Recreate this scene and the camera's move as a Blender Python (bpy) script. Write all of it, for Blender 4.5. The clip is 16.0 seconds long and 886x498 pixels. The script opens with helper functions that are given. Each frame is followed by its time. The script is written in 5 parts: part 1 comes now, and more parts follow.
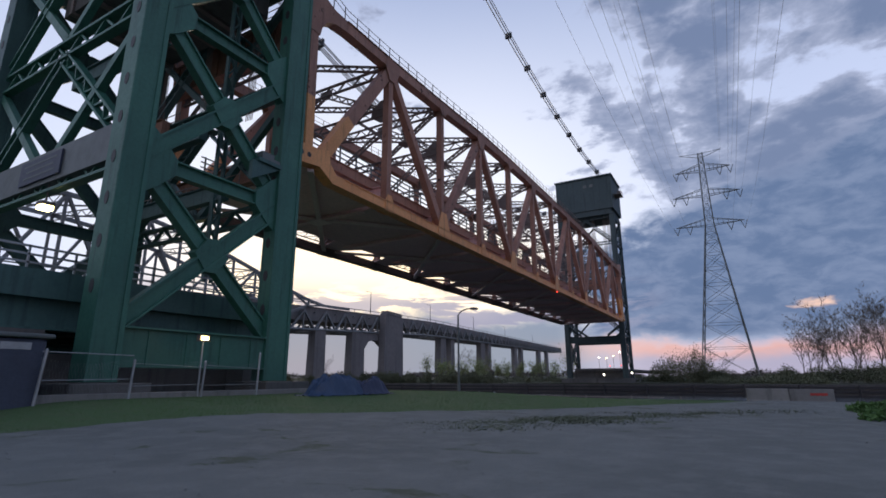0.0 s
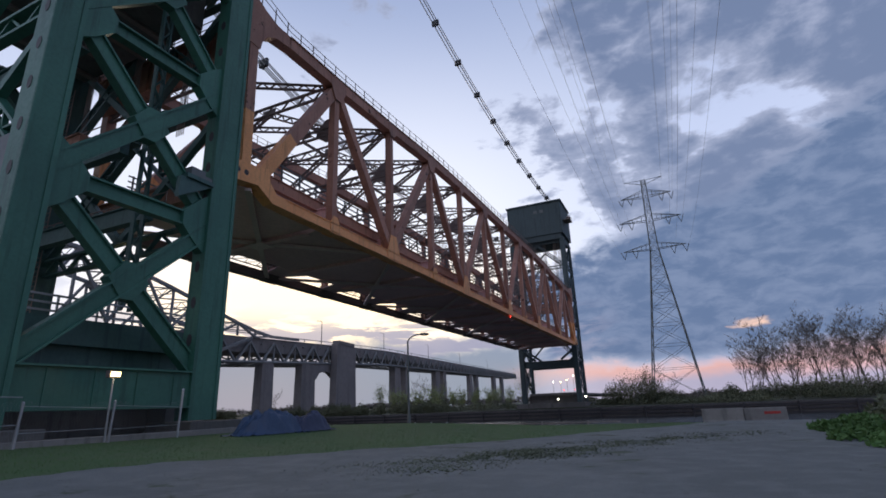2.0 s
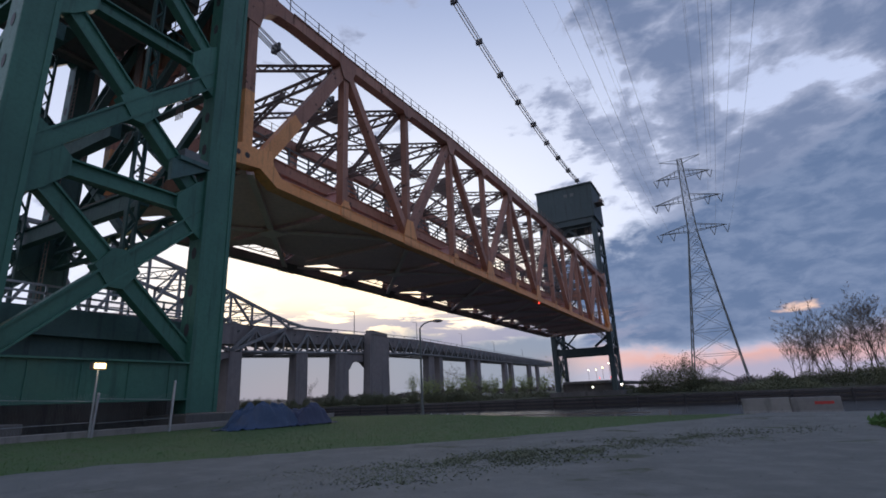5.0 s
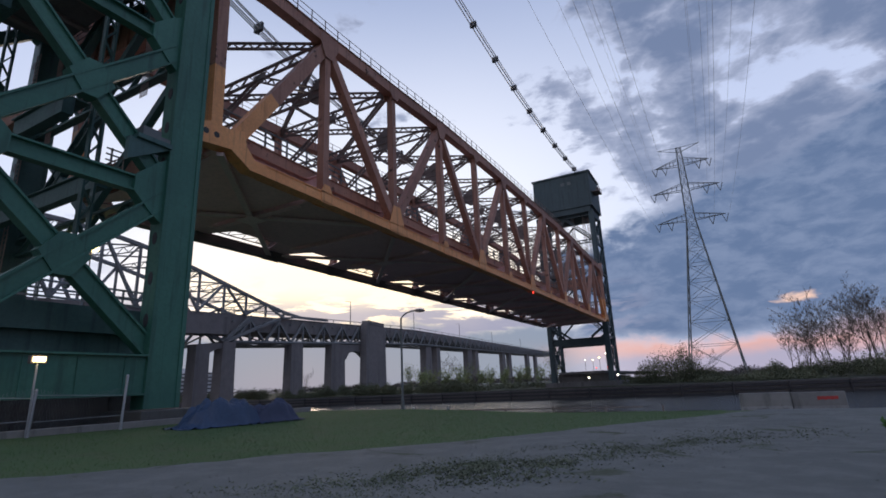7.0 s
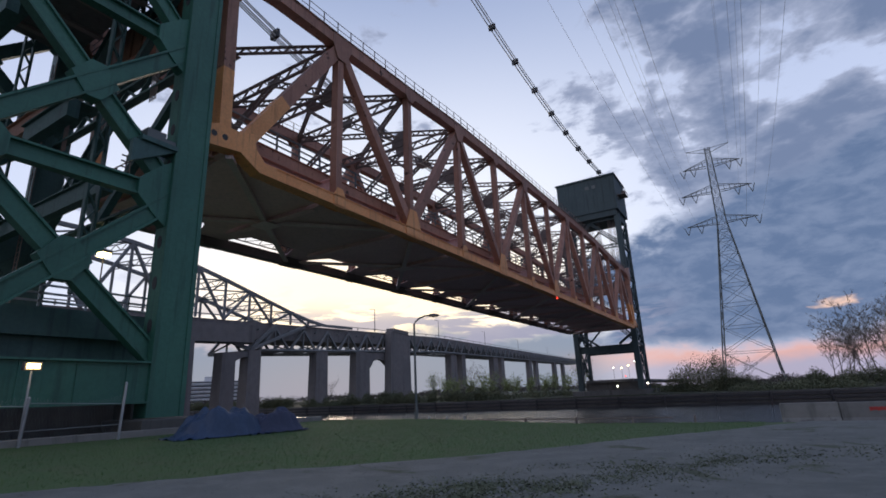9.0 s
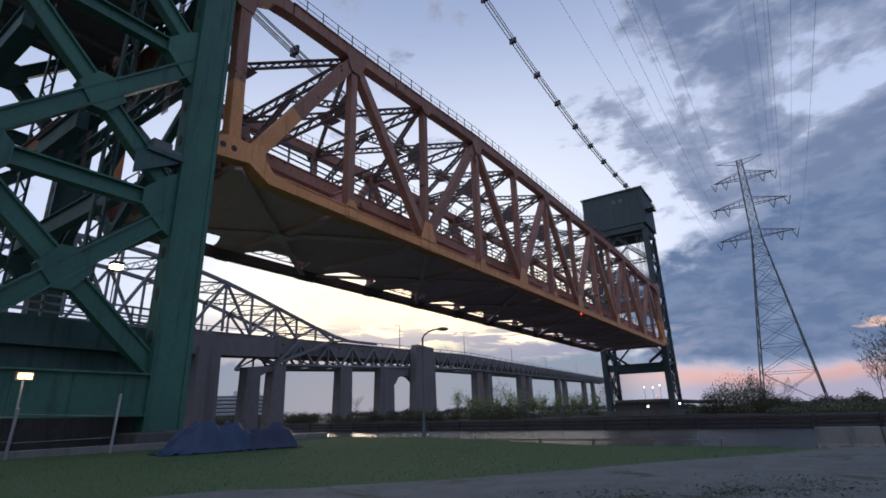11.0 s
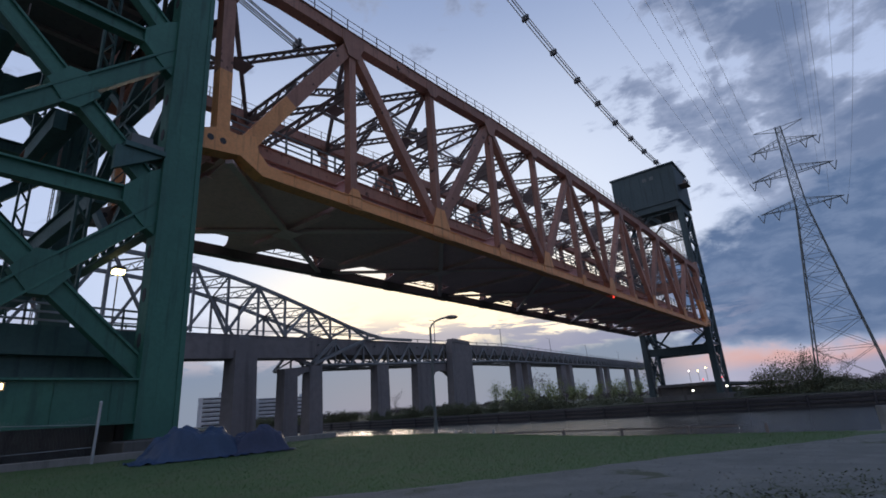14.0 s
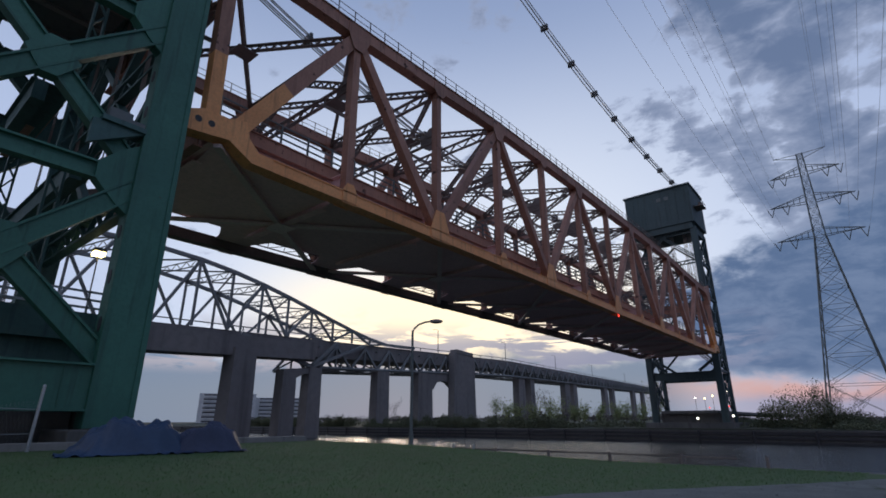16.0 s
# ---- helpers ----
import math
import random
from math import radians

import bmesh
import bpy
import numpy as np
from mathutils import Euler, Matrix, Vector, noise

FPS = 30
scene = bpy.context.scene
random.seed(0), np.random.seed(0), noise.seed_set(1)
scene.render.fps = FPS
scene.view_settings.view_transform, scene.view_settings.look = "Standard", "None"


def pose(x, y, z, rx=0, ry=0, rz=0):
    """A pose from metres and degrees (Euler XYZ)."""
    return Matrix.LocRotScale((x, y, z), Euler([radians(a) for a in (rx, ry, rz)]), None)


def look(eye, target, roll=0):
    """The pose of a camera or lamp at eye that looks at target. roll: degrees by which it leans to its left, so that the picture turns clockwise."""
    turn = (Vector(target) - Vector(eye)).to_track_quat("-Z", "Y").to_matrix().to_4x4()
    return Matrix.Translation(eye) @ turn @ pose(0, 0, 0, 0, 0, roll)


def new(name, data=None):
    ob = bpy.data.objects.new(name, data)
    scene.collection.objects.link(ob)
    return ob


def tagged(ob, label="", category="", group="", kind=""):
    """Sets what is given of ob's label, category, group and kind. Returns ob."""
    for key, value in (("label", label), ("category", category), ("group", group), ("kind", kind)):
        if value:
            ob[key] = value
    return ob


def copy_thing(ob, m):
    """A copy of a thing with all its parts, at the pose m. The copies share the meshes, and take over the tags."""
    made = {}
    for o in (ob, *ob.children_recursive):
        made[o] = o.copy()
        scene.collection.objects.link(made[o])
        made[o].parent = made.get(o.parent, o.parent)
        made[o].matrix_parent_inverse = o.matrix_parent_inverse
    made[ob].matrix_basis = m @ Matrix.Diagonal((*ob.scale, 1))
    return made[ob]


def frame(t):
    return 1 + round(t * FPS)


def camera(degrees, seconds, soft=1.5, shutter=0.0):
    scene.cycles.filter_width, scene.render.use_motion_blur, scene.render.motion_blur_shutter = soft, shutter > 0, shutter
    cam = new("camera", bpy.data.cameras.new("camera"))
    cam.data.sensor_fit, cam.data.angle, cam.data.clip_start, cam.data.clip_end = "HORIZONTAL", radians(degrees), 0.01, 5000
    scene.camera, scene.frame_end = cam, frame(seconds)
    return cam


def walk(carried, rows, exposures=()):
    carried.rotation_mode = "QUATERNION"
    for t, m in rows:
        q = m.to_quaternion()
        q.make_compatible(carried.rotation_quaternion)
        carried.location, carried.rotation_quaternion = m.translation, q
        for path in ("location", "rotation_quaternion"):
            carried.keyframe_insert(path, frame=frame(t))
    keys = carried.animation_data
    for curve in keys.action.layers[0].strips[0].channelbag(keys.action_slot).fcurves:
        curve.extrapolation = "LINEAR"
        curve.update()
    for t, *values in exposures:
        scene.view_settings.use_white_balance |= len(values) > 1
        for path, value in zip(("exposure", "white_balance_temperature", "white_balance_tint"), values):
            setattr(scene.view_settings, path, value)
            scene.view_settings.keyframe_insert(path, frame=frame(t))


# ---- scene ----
cam = camera(82.5, 16.0, soft=1.7)
# seconds, x, y, z, yaw, pitch, roll
ROWS = [
    (0, 24.40, -23.63, 1.17, 29.64, 14.33, 0.19),
    (0.5, 24.32, -23.21, 1.17, 28.61, 15.91, 1.49),
    (1, 24.13, -22.88, 1.22, 27.88, 15.02, 1.83),
    (1.5, 24.07, -22.38, 1.26, 23.47, 12.47, 2.81),
    (2, 23.96, -22.06, 1.22, 24.80, 17.33, 2.23),
    (2.5, 24.05, -21.72, 1.14, 26.98, 16.59, 0.59),
    (3, 24.06, -21.29, 1.22, 26.49, 15.65, 1.17),
    (3.5, 24.05, -20.79, 1.25, 27.48, 18.82, 2.91),
    (4, 24.05, -20.32, 1.25, 25.02, 16.88, 1.58),
    (4.5, 24.15, -19.95, 1.31, 27.09, 18.61, 2.64),
    (5, 24.25, -19.57, 1.29, 28.78, 16.28, 2.48),
    (5.2, 24.32, -19.41, 1.29, 29.85, 15.71, 3.14),
    (7.3, 24.29, -17.26, 1.48, 28.21, 14.94, 2.23),
    (7.5, 24.29, -17.07, 1.48, 28.05, 13.50, 2.32),
    (8, 24.33, -16.67, 1.47, 29.30, 15.76, 4.02),
    (8.5, 24.18, -16.46, 1.48, 31.16, 18.25, 3.06),
    (9, 24.21, -16.12, 1.45, 31.56, 16.18, 2.39),
    (9.2, 24.24, -16.00, 1.42, 32.45, 17.42, 1.80),
    (11.3, 24.64, -14.58, 1.39, 35.44, 18.08, 1.56),
    (11.5, 24.70, -14.46, 1.39, 37.29, 16.57, 2.32),
    (12, 24.75, -14.10, 1.40, 39.27, 17.02, 0.39),
    (12.5, 24.66, -13.63, 1.40, 38.01, 17.03, 2.89),
    (13, 24.63, -12.95, 1.43, 33.22, 16.27, 3.19),
    (13.5, 24.56, -12.50, 1.43, 31.07, 17.44, 3.13),
    (14, 24.61, -12.20, 1.34, 39.20, 17.71, 3.79),
    (14.5, 24.64, -11.75, 1.33, 39.91, 18.91, -1.07),
    (15, 24.61, -11.44, 1.29, 42.97, 20.10, -1.10),
    (15.5, 24.58, -10.90, 1.25, 42.55, 19.18, -0.62),
    (16, 24.54, -10.29, 1.25, 39.38, 18.90, 0.14),
]
walk(cam, [(t, pose(x, y, z, 90 + p, r, yaw)) for t, x, y, z, yaw, p, r in ROWS],
     exposures=[(0.0, 0.17, 6750, 10), (5.0, 0.15, 6750, 10), (9.0, 0.12, 6750, 9), (12.5, 0.03, 6500, 8), (16.0, -0.16, 6400, 7)])

# ---- world and light ----
world = bpy.data.worlds.new("dusk_sky")
scene.world = world
world.use_nodes = True


class Nodes:
    """Small helper to write node trees."""

    def __init__(self, tree):
        self.tree = tree
        self.n = tree.nodes
        self.l = tree.links

    def add(self, kind):
        return self.n.new(kind)

    def put(self, socket, value):
        if isinstance(value, bpy.types.NodeSocket):
            self.l.new(value, socket)
        else:
            socket.default_value = value

    def math(self, op, a, b=0.0, c=0.0, clamp=False):
        node = self.add("ShaderNodeMath")
        node.operation, node.use_clamp = op, clamp
        for i, v in enumerate((a, b, c)):
            self.put(node.inputs[i], v)
        return node.outputs[0]

    def vec(self, op, a, b=(0, 0, 0)):
        node = self.add("ShaderNodeVectorMath")
        node.operation = op
        self.put(node.inputs[0], a)
        self.put(node.inputs[1], b)
        return node.outputs["Value"] if op == "DOT_PRODUCT" else node.outputs[0]

    def mix(self, f, a, b, blend="MIX"):
        node = self.add("ShaderNodeMix")
        node.data_type, node.blend_type = "RGBA", blend
        self.put(node.inputs[0], f)
        for i, v in ((6, a), (7, b)):
            if isinstance(v, tuple) and len(v) == 3:
                v = (*v, 1)
            self.put(node.inputs[i], v)
        return node.outputs[2]

    def noise(self, vector, scale, detail=4.0, rough=0.55, distort=0.0):
        node = self.add("ShaderNodeTexNoise")
        if vector is not None:
            self.put(node.inputs["Vector"], vector)
        self.put(node.inputs["Scale"], scale)
        self.put(node.inputs["Detail"], detail)
        self.put(node.inputs["Roughness"], rough)
        self.put(node.inputs["Distortion"], distort)
        return node.outputs[0]

    def ramp(self, f, lo, hi):
        node = self.add("ShaderNodeMapRange")
        node.interpolation_type = "SMOOTHSTEP"
        self.put(node.inputs[0], f)
        self.put(node.inputs[1], lo)
        self.put(node.inputs[2], hi)
        return node.outputs[0]


def make_sky():
    k = Nodes(world.node_tree)
    k.n.clear()
    out = k.add("ShaderNodeOutputWorld")
    bg = k.add("ShaderNodeBackground")
    k.l.new(bg.outputs[0], out.inputs[0])
    tc = k.add("ShaderNodeTexCoord")
    d = k.vec("NORMALIZE", tc.outputs["Generated"])
    sep = k.add("ShaderNodeSeparateXYZ")
    k.l.new(d, sep.inputs[0])
    x, y, z = sep.outputs
    up = k.math("MAXIMUM", z, 0.0)
    # bearing west of north and elevation, in degrees
    bear = k.math("MULTIPLY_ADD", k.math("ARCTAN2", k.math("MULTIPLY", x, -1.0), y), 57.2958, 2.5)
    elev = k.math("MULTIPLY_ADD", k.math("ARCSINE", z), 57.2958, 1.1)
    plane = k.add("ShaderNodeCombineXYZ")
    k.put(plane.inputs[0], k.math("MULTIPLY", bear, 0.1))
    k.put(plane.inputs[1], k.math("MULTIPLY", elev, 0.16))
    flat = plane.outputs[0]
    soft = k.noise(k.vec("ADD", flat, (5.3, 2.2, 0.0)), 0.55, 2.0, 0.5, 0.0)
    big = k.noise(k.vec("ADD", flat, (1.7, 8.4, 0.0)), 0.95, 5.0, 0.52, 0.35)
    fine = k.noise(k.vec("MULTIPLY", flat, (1.0, 1.3, 1.0)), 3.0, 6.0, 0.6, 0.3)
    rag = k.math("SUBTRACT", k.math("ADD", k.math("MULTIPLY", big, 0.7), k.math("MULTIPLY", fine, 0.3)), 0.5)
    # clear sky: deep overhead, pale over the afterglow in the north-west
    away = k.math("ABSOLUTE", k.math("SUBTRACT", bear, 40.0))
    clear = k.mix(k.ramp(elev, 16.0, 62.0), (0.465, 0.54, 0.755), (0.178, 0.245, 0.43))
    clear = k.mix(k.math("MULTIPLY", k.ramp(away, 48.0, 8.0), k.ramp(elev, 46.0, 14.0)), clear, (0.765, 0.80, 0.90))
    # rosy twilight arch opposite the glow
    arch = k.math("MULTIPLY", k.ramp(away, 95.0, 150.0), k.ramp(elev, 58.0, 8.0))
    clear = k.mix(k.math("MULTIPLY", arch, 0.9), clear, (0.86, 0.74, 0.78))
    gl = k.math("MULTIPLY", k.ramp(away, 30.0, 6.0), k.ramp(k.math("ABSOLUTE", k.math("SUBTRACT", elev, 10.5)), 9.5, 2.5))
    clear = k.mix(gl, clear, (1.26, 1.04, 0.74))
    # dim far sky low in the west
    haze = k.math("MULTIPLY", k.ramp(k.math("ADD", elev, k.math("MULTIPLY", rag, 9.0)), 9.6, 6.2), k.ramp(bear, 11.0, 20.0))
    clear = k.mix(k.math("MULTIPLY", haze, 0.95), clear, k.mix(k.ramp(elev, 3.0, 9.0), (0.188, 0.234, 0.318), (0.166, 0.222, 0.338)))
    # broken cloud higher up, thinning towards the glow
    lean = k.math("MULTIPLY_ADD", k.ramp(bear, 20.0, -3.0), 0.23, 0.01)
    cover = k.math("ADD", k.math("ADD", rag, lean), k.math("MULTIPLY", k.math("SUBTRACT", soft, 0.5), 0.35))
    patch = k.math("MULTIPLY", k.ramp(cover, 0.09, 0.17), k.ramp(elev, 10.0, 19.0))
    patch = k.math("MULTIPLY", patch, k.math("SUBTRACT", 1.0, k.math("MULTIPLY", k.ramp(away, 85.0, 130.0), 0.7)))
    tone = k.mix(k.ramp(cover, 0.10, 0.30), (0.29, 0.335, 0.48), (0.112, 0.158, 0.278))
    sky = k.mix(k.math("MULTIPLY", patch, 0.93), clear, tone)
    # heavy bank low in the north
    edge = k.math("ADD", bear, k.math("MULTIPLY", rag, 26.0))
    lid = k.math("ADD", elev, k.math("MULTIPLY", rag, 17.0))
    lid = k.math("ADD", lid, k.math("MULTIPLY", k.math("MAXIMUM", bear, -30.0), 0.31))
    bank = k.math("MULTIPLY", k.ramp(edge, 19.0, 14.5), k.ramp(lid, 20.6, 18.0))
    bank = k.math("MULTIPLY", bank, k.ramp(k.math("ADD", elev, k.math("MULTIPLY", rag, 7.0)), 3.6, 6.2))
    btone = k.mix(k.ramp(fine, 0.35, 0.68), (0.096, 0.148, 0.272), (0.155, 0.210, 0.345))
    sky = k.mix(bank, sky, btone)
    # small torn openings in the bank
    hole = k.math("MULTIPLY", k.ramp(fine, 0.665, 0.72), k.math("MULTIPLY", bank, k.ramp(elev, 11.0, 7.0)))
    sky = k.mix(hole, sky, (0.70, 0.47, 0.40))
    # rose band under the bank
    band = k.math("MULTIPLY", k.ramp(k.math("ADD", elev, k.math("MULTIPLY", rag, 8.0)), 5.6, 3.6), k.ramp(bear, 24.0, 9.0))
    rose = k.mix(k.ramp(k.math("ADD", elev, k.math("MULTIPLY", rag, 4.0)), 2.4, 4.0), (0.30, 0.27, 0.38), (0.60, 0.30, 0.25))
    sky = k.mix(k.math("MULTIPLY", band, 0.82), sky, rose)
    # streaks in front of the glow
    streak = k.noise(k.vec("MULTIPLY", flat, (0.75, 2.4, 1.0)), 1.6, 6.0, 0.6, 0.5)
    sband = k.math("MULTIPLY", k.ramp(elev, 5.5, 7.0), k.ramp(elev, 12.5, 9.0))
    sband = k.math("MULTIPLY", sband, k.ramp(bear, 6.0, 16.0))
    smask = k.math("MULTIPLY", k.math("MULTIPLY", k.ramp(streak, 0.45, 0.535), sband), 0.92)
    sky = k.mix(smask, sky, k.mix(k.ramp(bear, 24.0, 44.0), (0.27, 0.28, 0.40), (0.40, 0.38, 0.45)))
    # bright rent in the bank
    du = k.math("DIVIDE", k.math("ADD", bear, 4.3), 1.8)
    dv = k.math("DIVIDE", k.math("SUBTRACT", elev, 7.75), 0.45)
    far = k.math("ADD", k.math("ADD", k.math("MULTIPLY", du, du), k.math("MULTIPLY", dv, dv)), k.math("MULTIPLY", k.math("SUBTRACT", fine, 0.48), 9.0))
    sky = k.mix(k.math("MULTIPLY", k.ramp(far, 1.5, -0.6), 0.9), sky, (0.72, 0.50, 0.42))
    sky = k.mix(k.ramp(z, 0.0, -0.06), sky, (0.05, 0.055, 0.07))
    atm = k.add("ShaderNodeTexSky")
    atm.sky_type = "NISHITA"
    atm.sun_disc = False
    atm.sun_elevation = radians(2.0)
    atm.sun_rotation = radians(-45.0)
    atm.air_density = 1.0
    sky = k.mix(0.0018, sky, atm.outputs[0], "ADD")
    k.put(bg.inputs[0], sky)
    bg.inputs[1].default_value = 1.2


make_sky()
sun = new("sun", bpy.data.lights.new("sun", "SUN"))
sun.data.energy, sun.data.angle, sun.data.color = 0.5, radians(12), (1.0, 0.80, 0.62)
sun.matrix_world = look((-90, 90, 14), (0, 0, 0))


# ---- materials ----
def material(name, base, rough=0.6, metal=0.0, second=None, scale=1.0, wear=None, wear_at=0.62, bump=0.15, streaks=False, vary=0.12):
    """Weathered surface: two tones at a large scale, grain and relief at a small one, and worn or stained patches."""
    m = bpy.data.materials.new(name)
    m.use_nodes = True
    k = Nodes(m.node_tree)
    b = k.n["Principled BSDF"]
    tc = k.add("ShaderNodeTexCoord").outputs["Object"]
    info = k.add("ShaderNodeObjectInfo")
    where = k.vec("ADD", tc, info.outputs["Location"])
    big = k.noise(where, 0.35 * scale, 5.0, 0.6)
    small = k.noise(where, 7.0 * scale, 6.0, 0.65)
    second = second or tuple(v * 0.72 for v in base)
    col = k.mix(k.ramp(big, 0.35, 0.68), base, second)
    col = k.mix(k.math("MULTIPLY", k.ramp(small, 0.35, 0.75), 0.45), col, tuple(v * 0.6 for v in base))
    if streaks:
        long = k.noise(k.vec("MULTIPLY", where, (2.6, 2.6, 0.18)), 1.6 * scale, 4.0)
        col = k.mix(k.math("MULTIPLY", k.ramp(long, 0.52, 0.72), 0.55), col, tuple(v * 0.45 for v in second))
    if wear:
        patch = k.noise(where, 1.3 * scale, 8.0, 0.7)
        col = k.mix(k.ramp(patch, wear_at, wear_at + 0.06), col, wear)
    hsv = k.add("ShaderNodeHueSaturation")
    k.put(hsv.inputs["Color"], col)
    k.put(hsv.inputs["Value"], k.math("MULTIPLY_ADD", info.outputs["Random"], 2 * vary, 1 - vary))
    k.put(b.inputs["Base Color"], hsv.outputs[0])
    k.put(b.inputs["Roughness"], k.math("MULTIPLY_ADD", small, 0.3, rough - 0.15, clamp=True))
    b.inputs["Metallic"].default_value = metal
    if bump:
        bn = k.add("ShaderNodeBump")
        bn.inputs["Strength"].default_value = bump
        bn.inputs["Distance"].default_value = 0.02
        k.put(bn.inputs["Height"], small)
        k.put(b.inputs["Normal"], bn.outputs[0])
    return m


def glow(name, colour, strength):
    m = bpy.data.materials.new(name)
    m.use_nodes = True
    b = m.node_tree.nodes["Principled BSDF"]
    b.inputs["Base Color"].default_value = (*colour, 1)
    b.inputs["Emission Color"].default_value = (*colour, 1)
    b.inputs["Emission Strength"].default_value = strength
    return m


RUST = (0.10, 0.045, 0.025)
GREEN = material("green_paint", (0.050, 0.182, 0.131), 0.5, 0.0, (0.036, 0.138, 0.103), 0.8, RUST, 0.70, 0.12, True)
GREEN_DARK = material("dark_green_paint", (0.066, 0.154, 0.143), 0.55, 0.0, (0.050, 0.119, 0.114), 0.8, RUST, 0.68, 0.12, True)
TAN = material("tan_orange_paint", (0.90, 0.405, 0.150), 0.5, 0.0, (0.82, 0.35, 0.122), 0.9, (0.30, 0.12, 0.05), 0.70, 0.10, True, 0.08)
BROWN = material("red_brown_paint", (0.46, 0.235, 0.165), 0.6, 0.0, (0.37, 0.180, 0.125), 0.9, (0.07, 0.03, 0.02), 0.60, 0.15, True)
# dim brown for rails and ropes; also stands in for shade on span steel
DIM_STEEL = material("dim_brown_steel", (0.253, 0.207, 0.190), 0.7, 0.0, (0.184, 0.149, 0.138), 0.9, (0.127, 0.057, 0.034), 0.64, 0.15)
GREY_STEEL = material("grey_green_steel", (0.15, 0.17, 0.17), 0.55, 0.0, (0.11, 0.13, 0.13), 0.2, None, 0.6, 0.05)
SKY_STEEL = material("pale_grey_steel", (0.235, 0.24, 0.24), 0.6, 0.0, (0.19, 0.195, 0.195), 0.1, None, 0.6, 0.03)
# underside brown, raised very pale to stand in for bounce light and glare
SOFFIT = material("bounce_lit_brown_paint", (0.90, 0.63, 0.61), 0.75, 0.0, (0.84, 0.57, 0.55), 0.5, (0.36, 0.25, 0.19), 0.68, 0.15)
GALV = material("galvanised_steel", (0.42, 0.44, 0.45), 0.45, 0.6, (0.30, 0.32, 0.33), 1.5, RUST, 0.72, 0.08)
CONCRETE = material("concrete", (0.27, 0.26, 0.245), 0.85, 0.0, (0.19, 0.185, 0.175), 0.5, (0.12, 0.115, 0.11), 0.62, 0.25, True)
DARK_CONCRETE = material("stained_concrete", (0.156, 0.150, 0.144), 0.85, 0.0, (0.106, 0.106, 0.103), 0.4, (0.112, 0.106, 0.100), 0.64, 0.25, True)
PIER = material("pier_concrete", (0.247, 0.227, 0.221), 0.9, 0.0, (0.195, 0.182, 0.182), 0.08, None, 0.6, 0.1, True, 0.06)
ASPHALT = material("asphalt", (0.05, 0.05, 0.052), 0.9, 0.0, (0.035, 0.035, 0.036), 0.6, None, 0.6, 0.2)
# laterals below the floor, their bounce light put into the colour as well
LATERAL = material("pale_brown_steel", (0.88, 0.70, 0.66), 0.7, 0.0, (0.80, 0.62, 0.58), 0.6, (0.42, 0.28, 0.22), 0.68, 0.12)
HOUSE = material("dull_green_sheeting", (0.055, 0.088, 0.095), 0.6, 0.0, (0.044, 0.073, 0.079), 0.3, RUST, 0.72, 0.05, True)
NAVY = material("navy_sheet", (0.042, 0.056, 0.112), 0.6, 0.0, (0.028, 0.039, 0.084), 1.5, None, 0.66, 0.3)
TARP = material("blue_tarpaulin", (0.030, 0.064, 0.132), 0.5, 0.0, (0.021, 0.046, 0.098), 1.5, (0.052, 0.072, 0.130), 0.70, 0.2)
CANVAS = material("grey_sheet", (0.06, 0.075, 0.115), 0.6, 0.0, (0.045, 0.055, 0.085), 1.5, None, 0.66, 0.3)
WHITE = material("white_paint", (0.72, 0.72, 0.70), 0.5, 0.0, (0.60, 0.60, 0.58), 1.0, RUST, 0.72, 0.05)
RED = material("red_marker_paint", (0.55, 0.05, 0.04), 0.6)
BLACK = material("black_rubber", (0.053, 0.051, 0.054), 0.6, 0.0, None, 2.0, None, 0.6, 0.05)
BARK = material("grey_bark", (0.085, 0.070, 0.060), 0.9, 0.0, (0.055, 0.046, 0.040), 2.0, None, 0.6, 0.3)
WALL = material("white_rendered_wall", (0.80, 0.80, 0.80), 0.8, 0.0, (0.70, 0.70, 0.71), 0.05, None, 0.6, 0.0, True, 0.03)
DARK_GLASS = material("dark_window_glass", (0.03, 0.035, 0.045), 0.12, 0.0, None, 0.3, None, 0.6, 0.0)
FLOOD = glow("sodium_lamp", (1.0, 0.84, 0.36), 7.0)
COLD = glow("white_lamp", (1.0, 0.93, 0.80), 6.0)
WARN = glow("red_lamp", (1.0, 0.06, 0.04), 2.5)


def leaf_material(name, base, second):
    m = bpy.data.materials.new(name)
    m.use_nodes = True
    k = Nodes(m.node_tree)
    b = k.n["Principled BSDF"]
    geo = k.add("ShaderNodeNewGeometry")
    tc = k.add("ShaderNodeTexCoord").outputs["Object"]
    col = k.mix(geo.outputs["Random Per Island"], base, second)
    col = k.mix(k.math("MULTIPLY", k.ramp(k.noise(tc, 0.12, 3.0), 0.4, 0.65), 0.6), col, tuple(v * 0.55 for v in base))
    k.put(b.inputs["Base Color"], col)
    b.inputs["Roughness"].default_value = 0.8
    return m


LEAF = leaf_material("spring_leaves", (0.120, 0.140, 0.075), (0.175, 0.185, 0.110))
PALE_LEAF = leaf_material("young_leaves", (0.26, 0.32, 0.12), (0.34, 0.38, 0.17))
TWIG = leaf_material("dry_twigs", (0.110, 0.095, 0.085), (0.150, 0.130, 0.110))
BLADE = leaf_material("grass_blades", (0.068, 0.164, 0.036), (0.099, 0.190, 0.052))
WEED = leaf_material("thin_weeds", (0.125, 0.148, 0.088), (0.160, 0.178, 0.110))


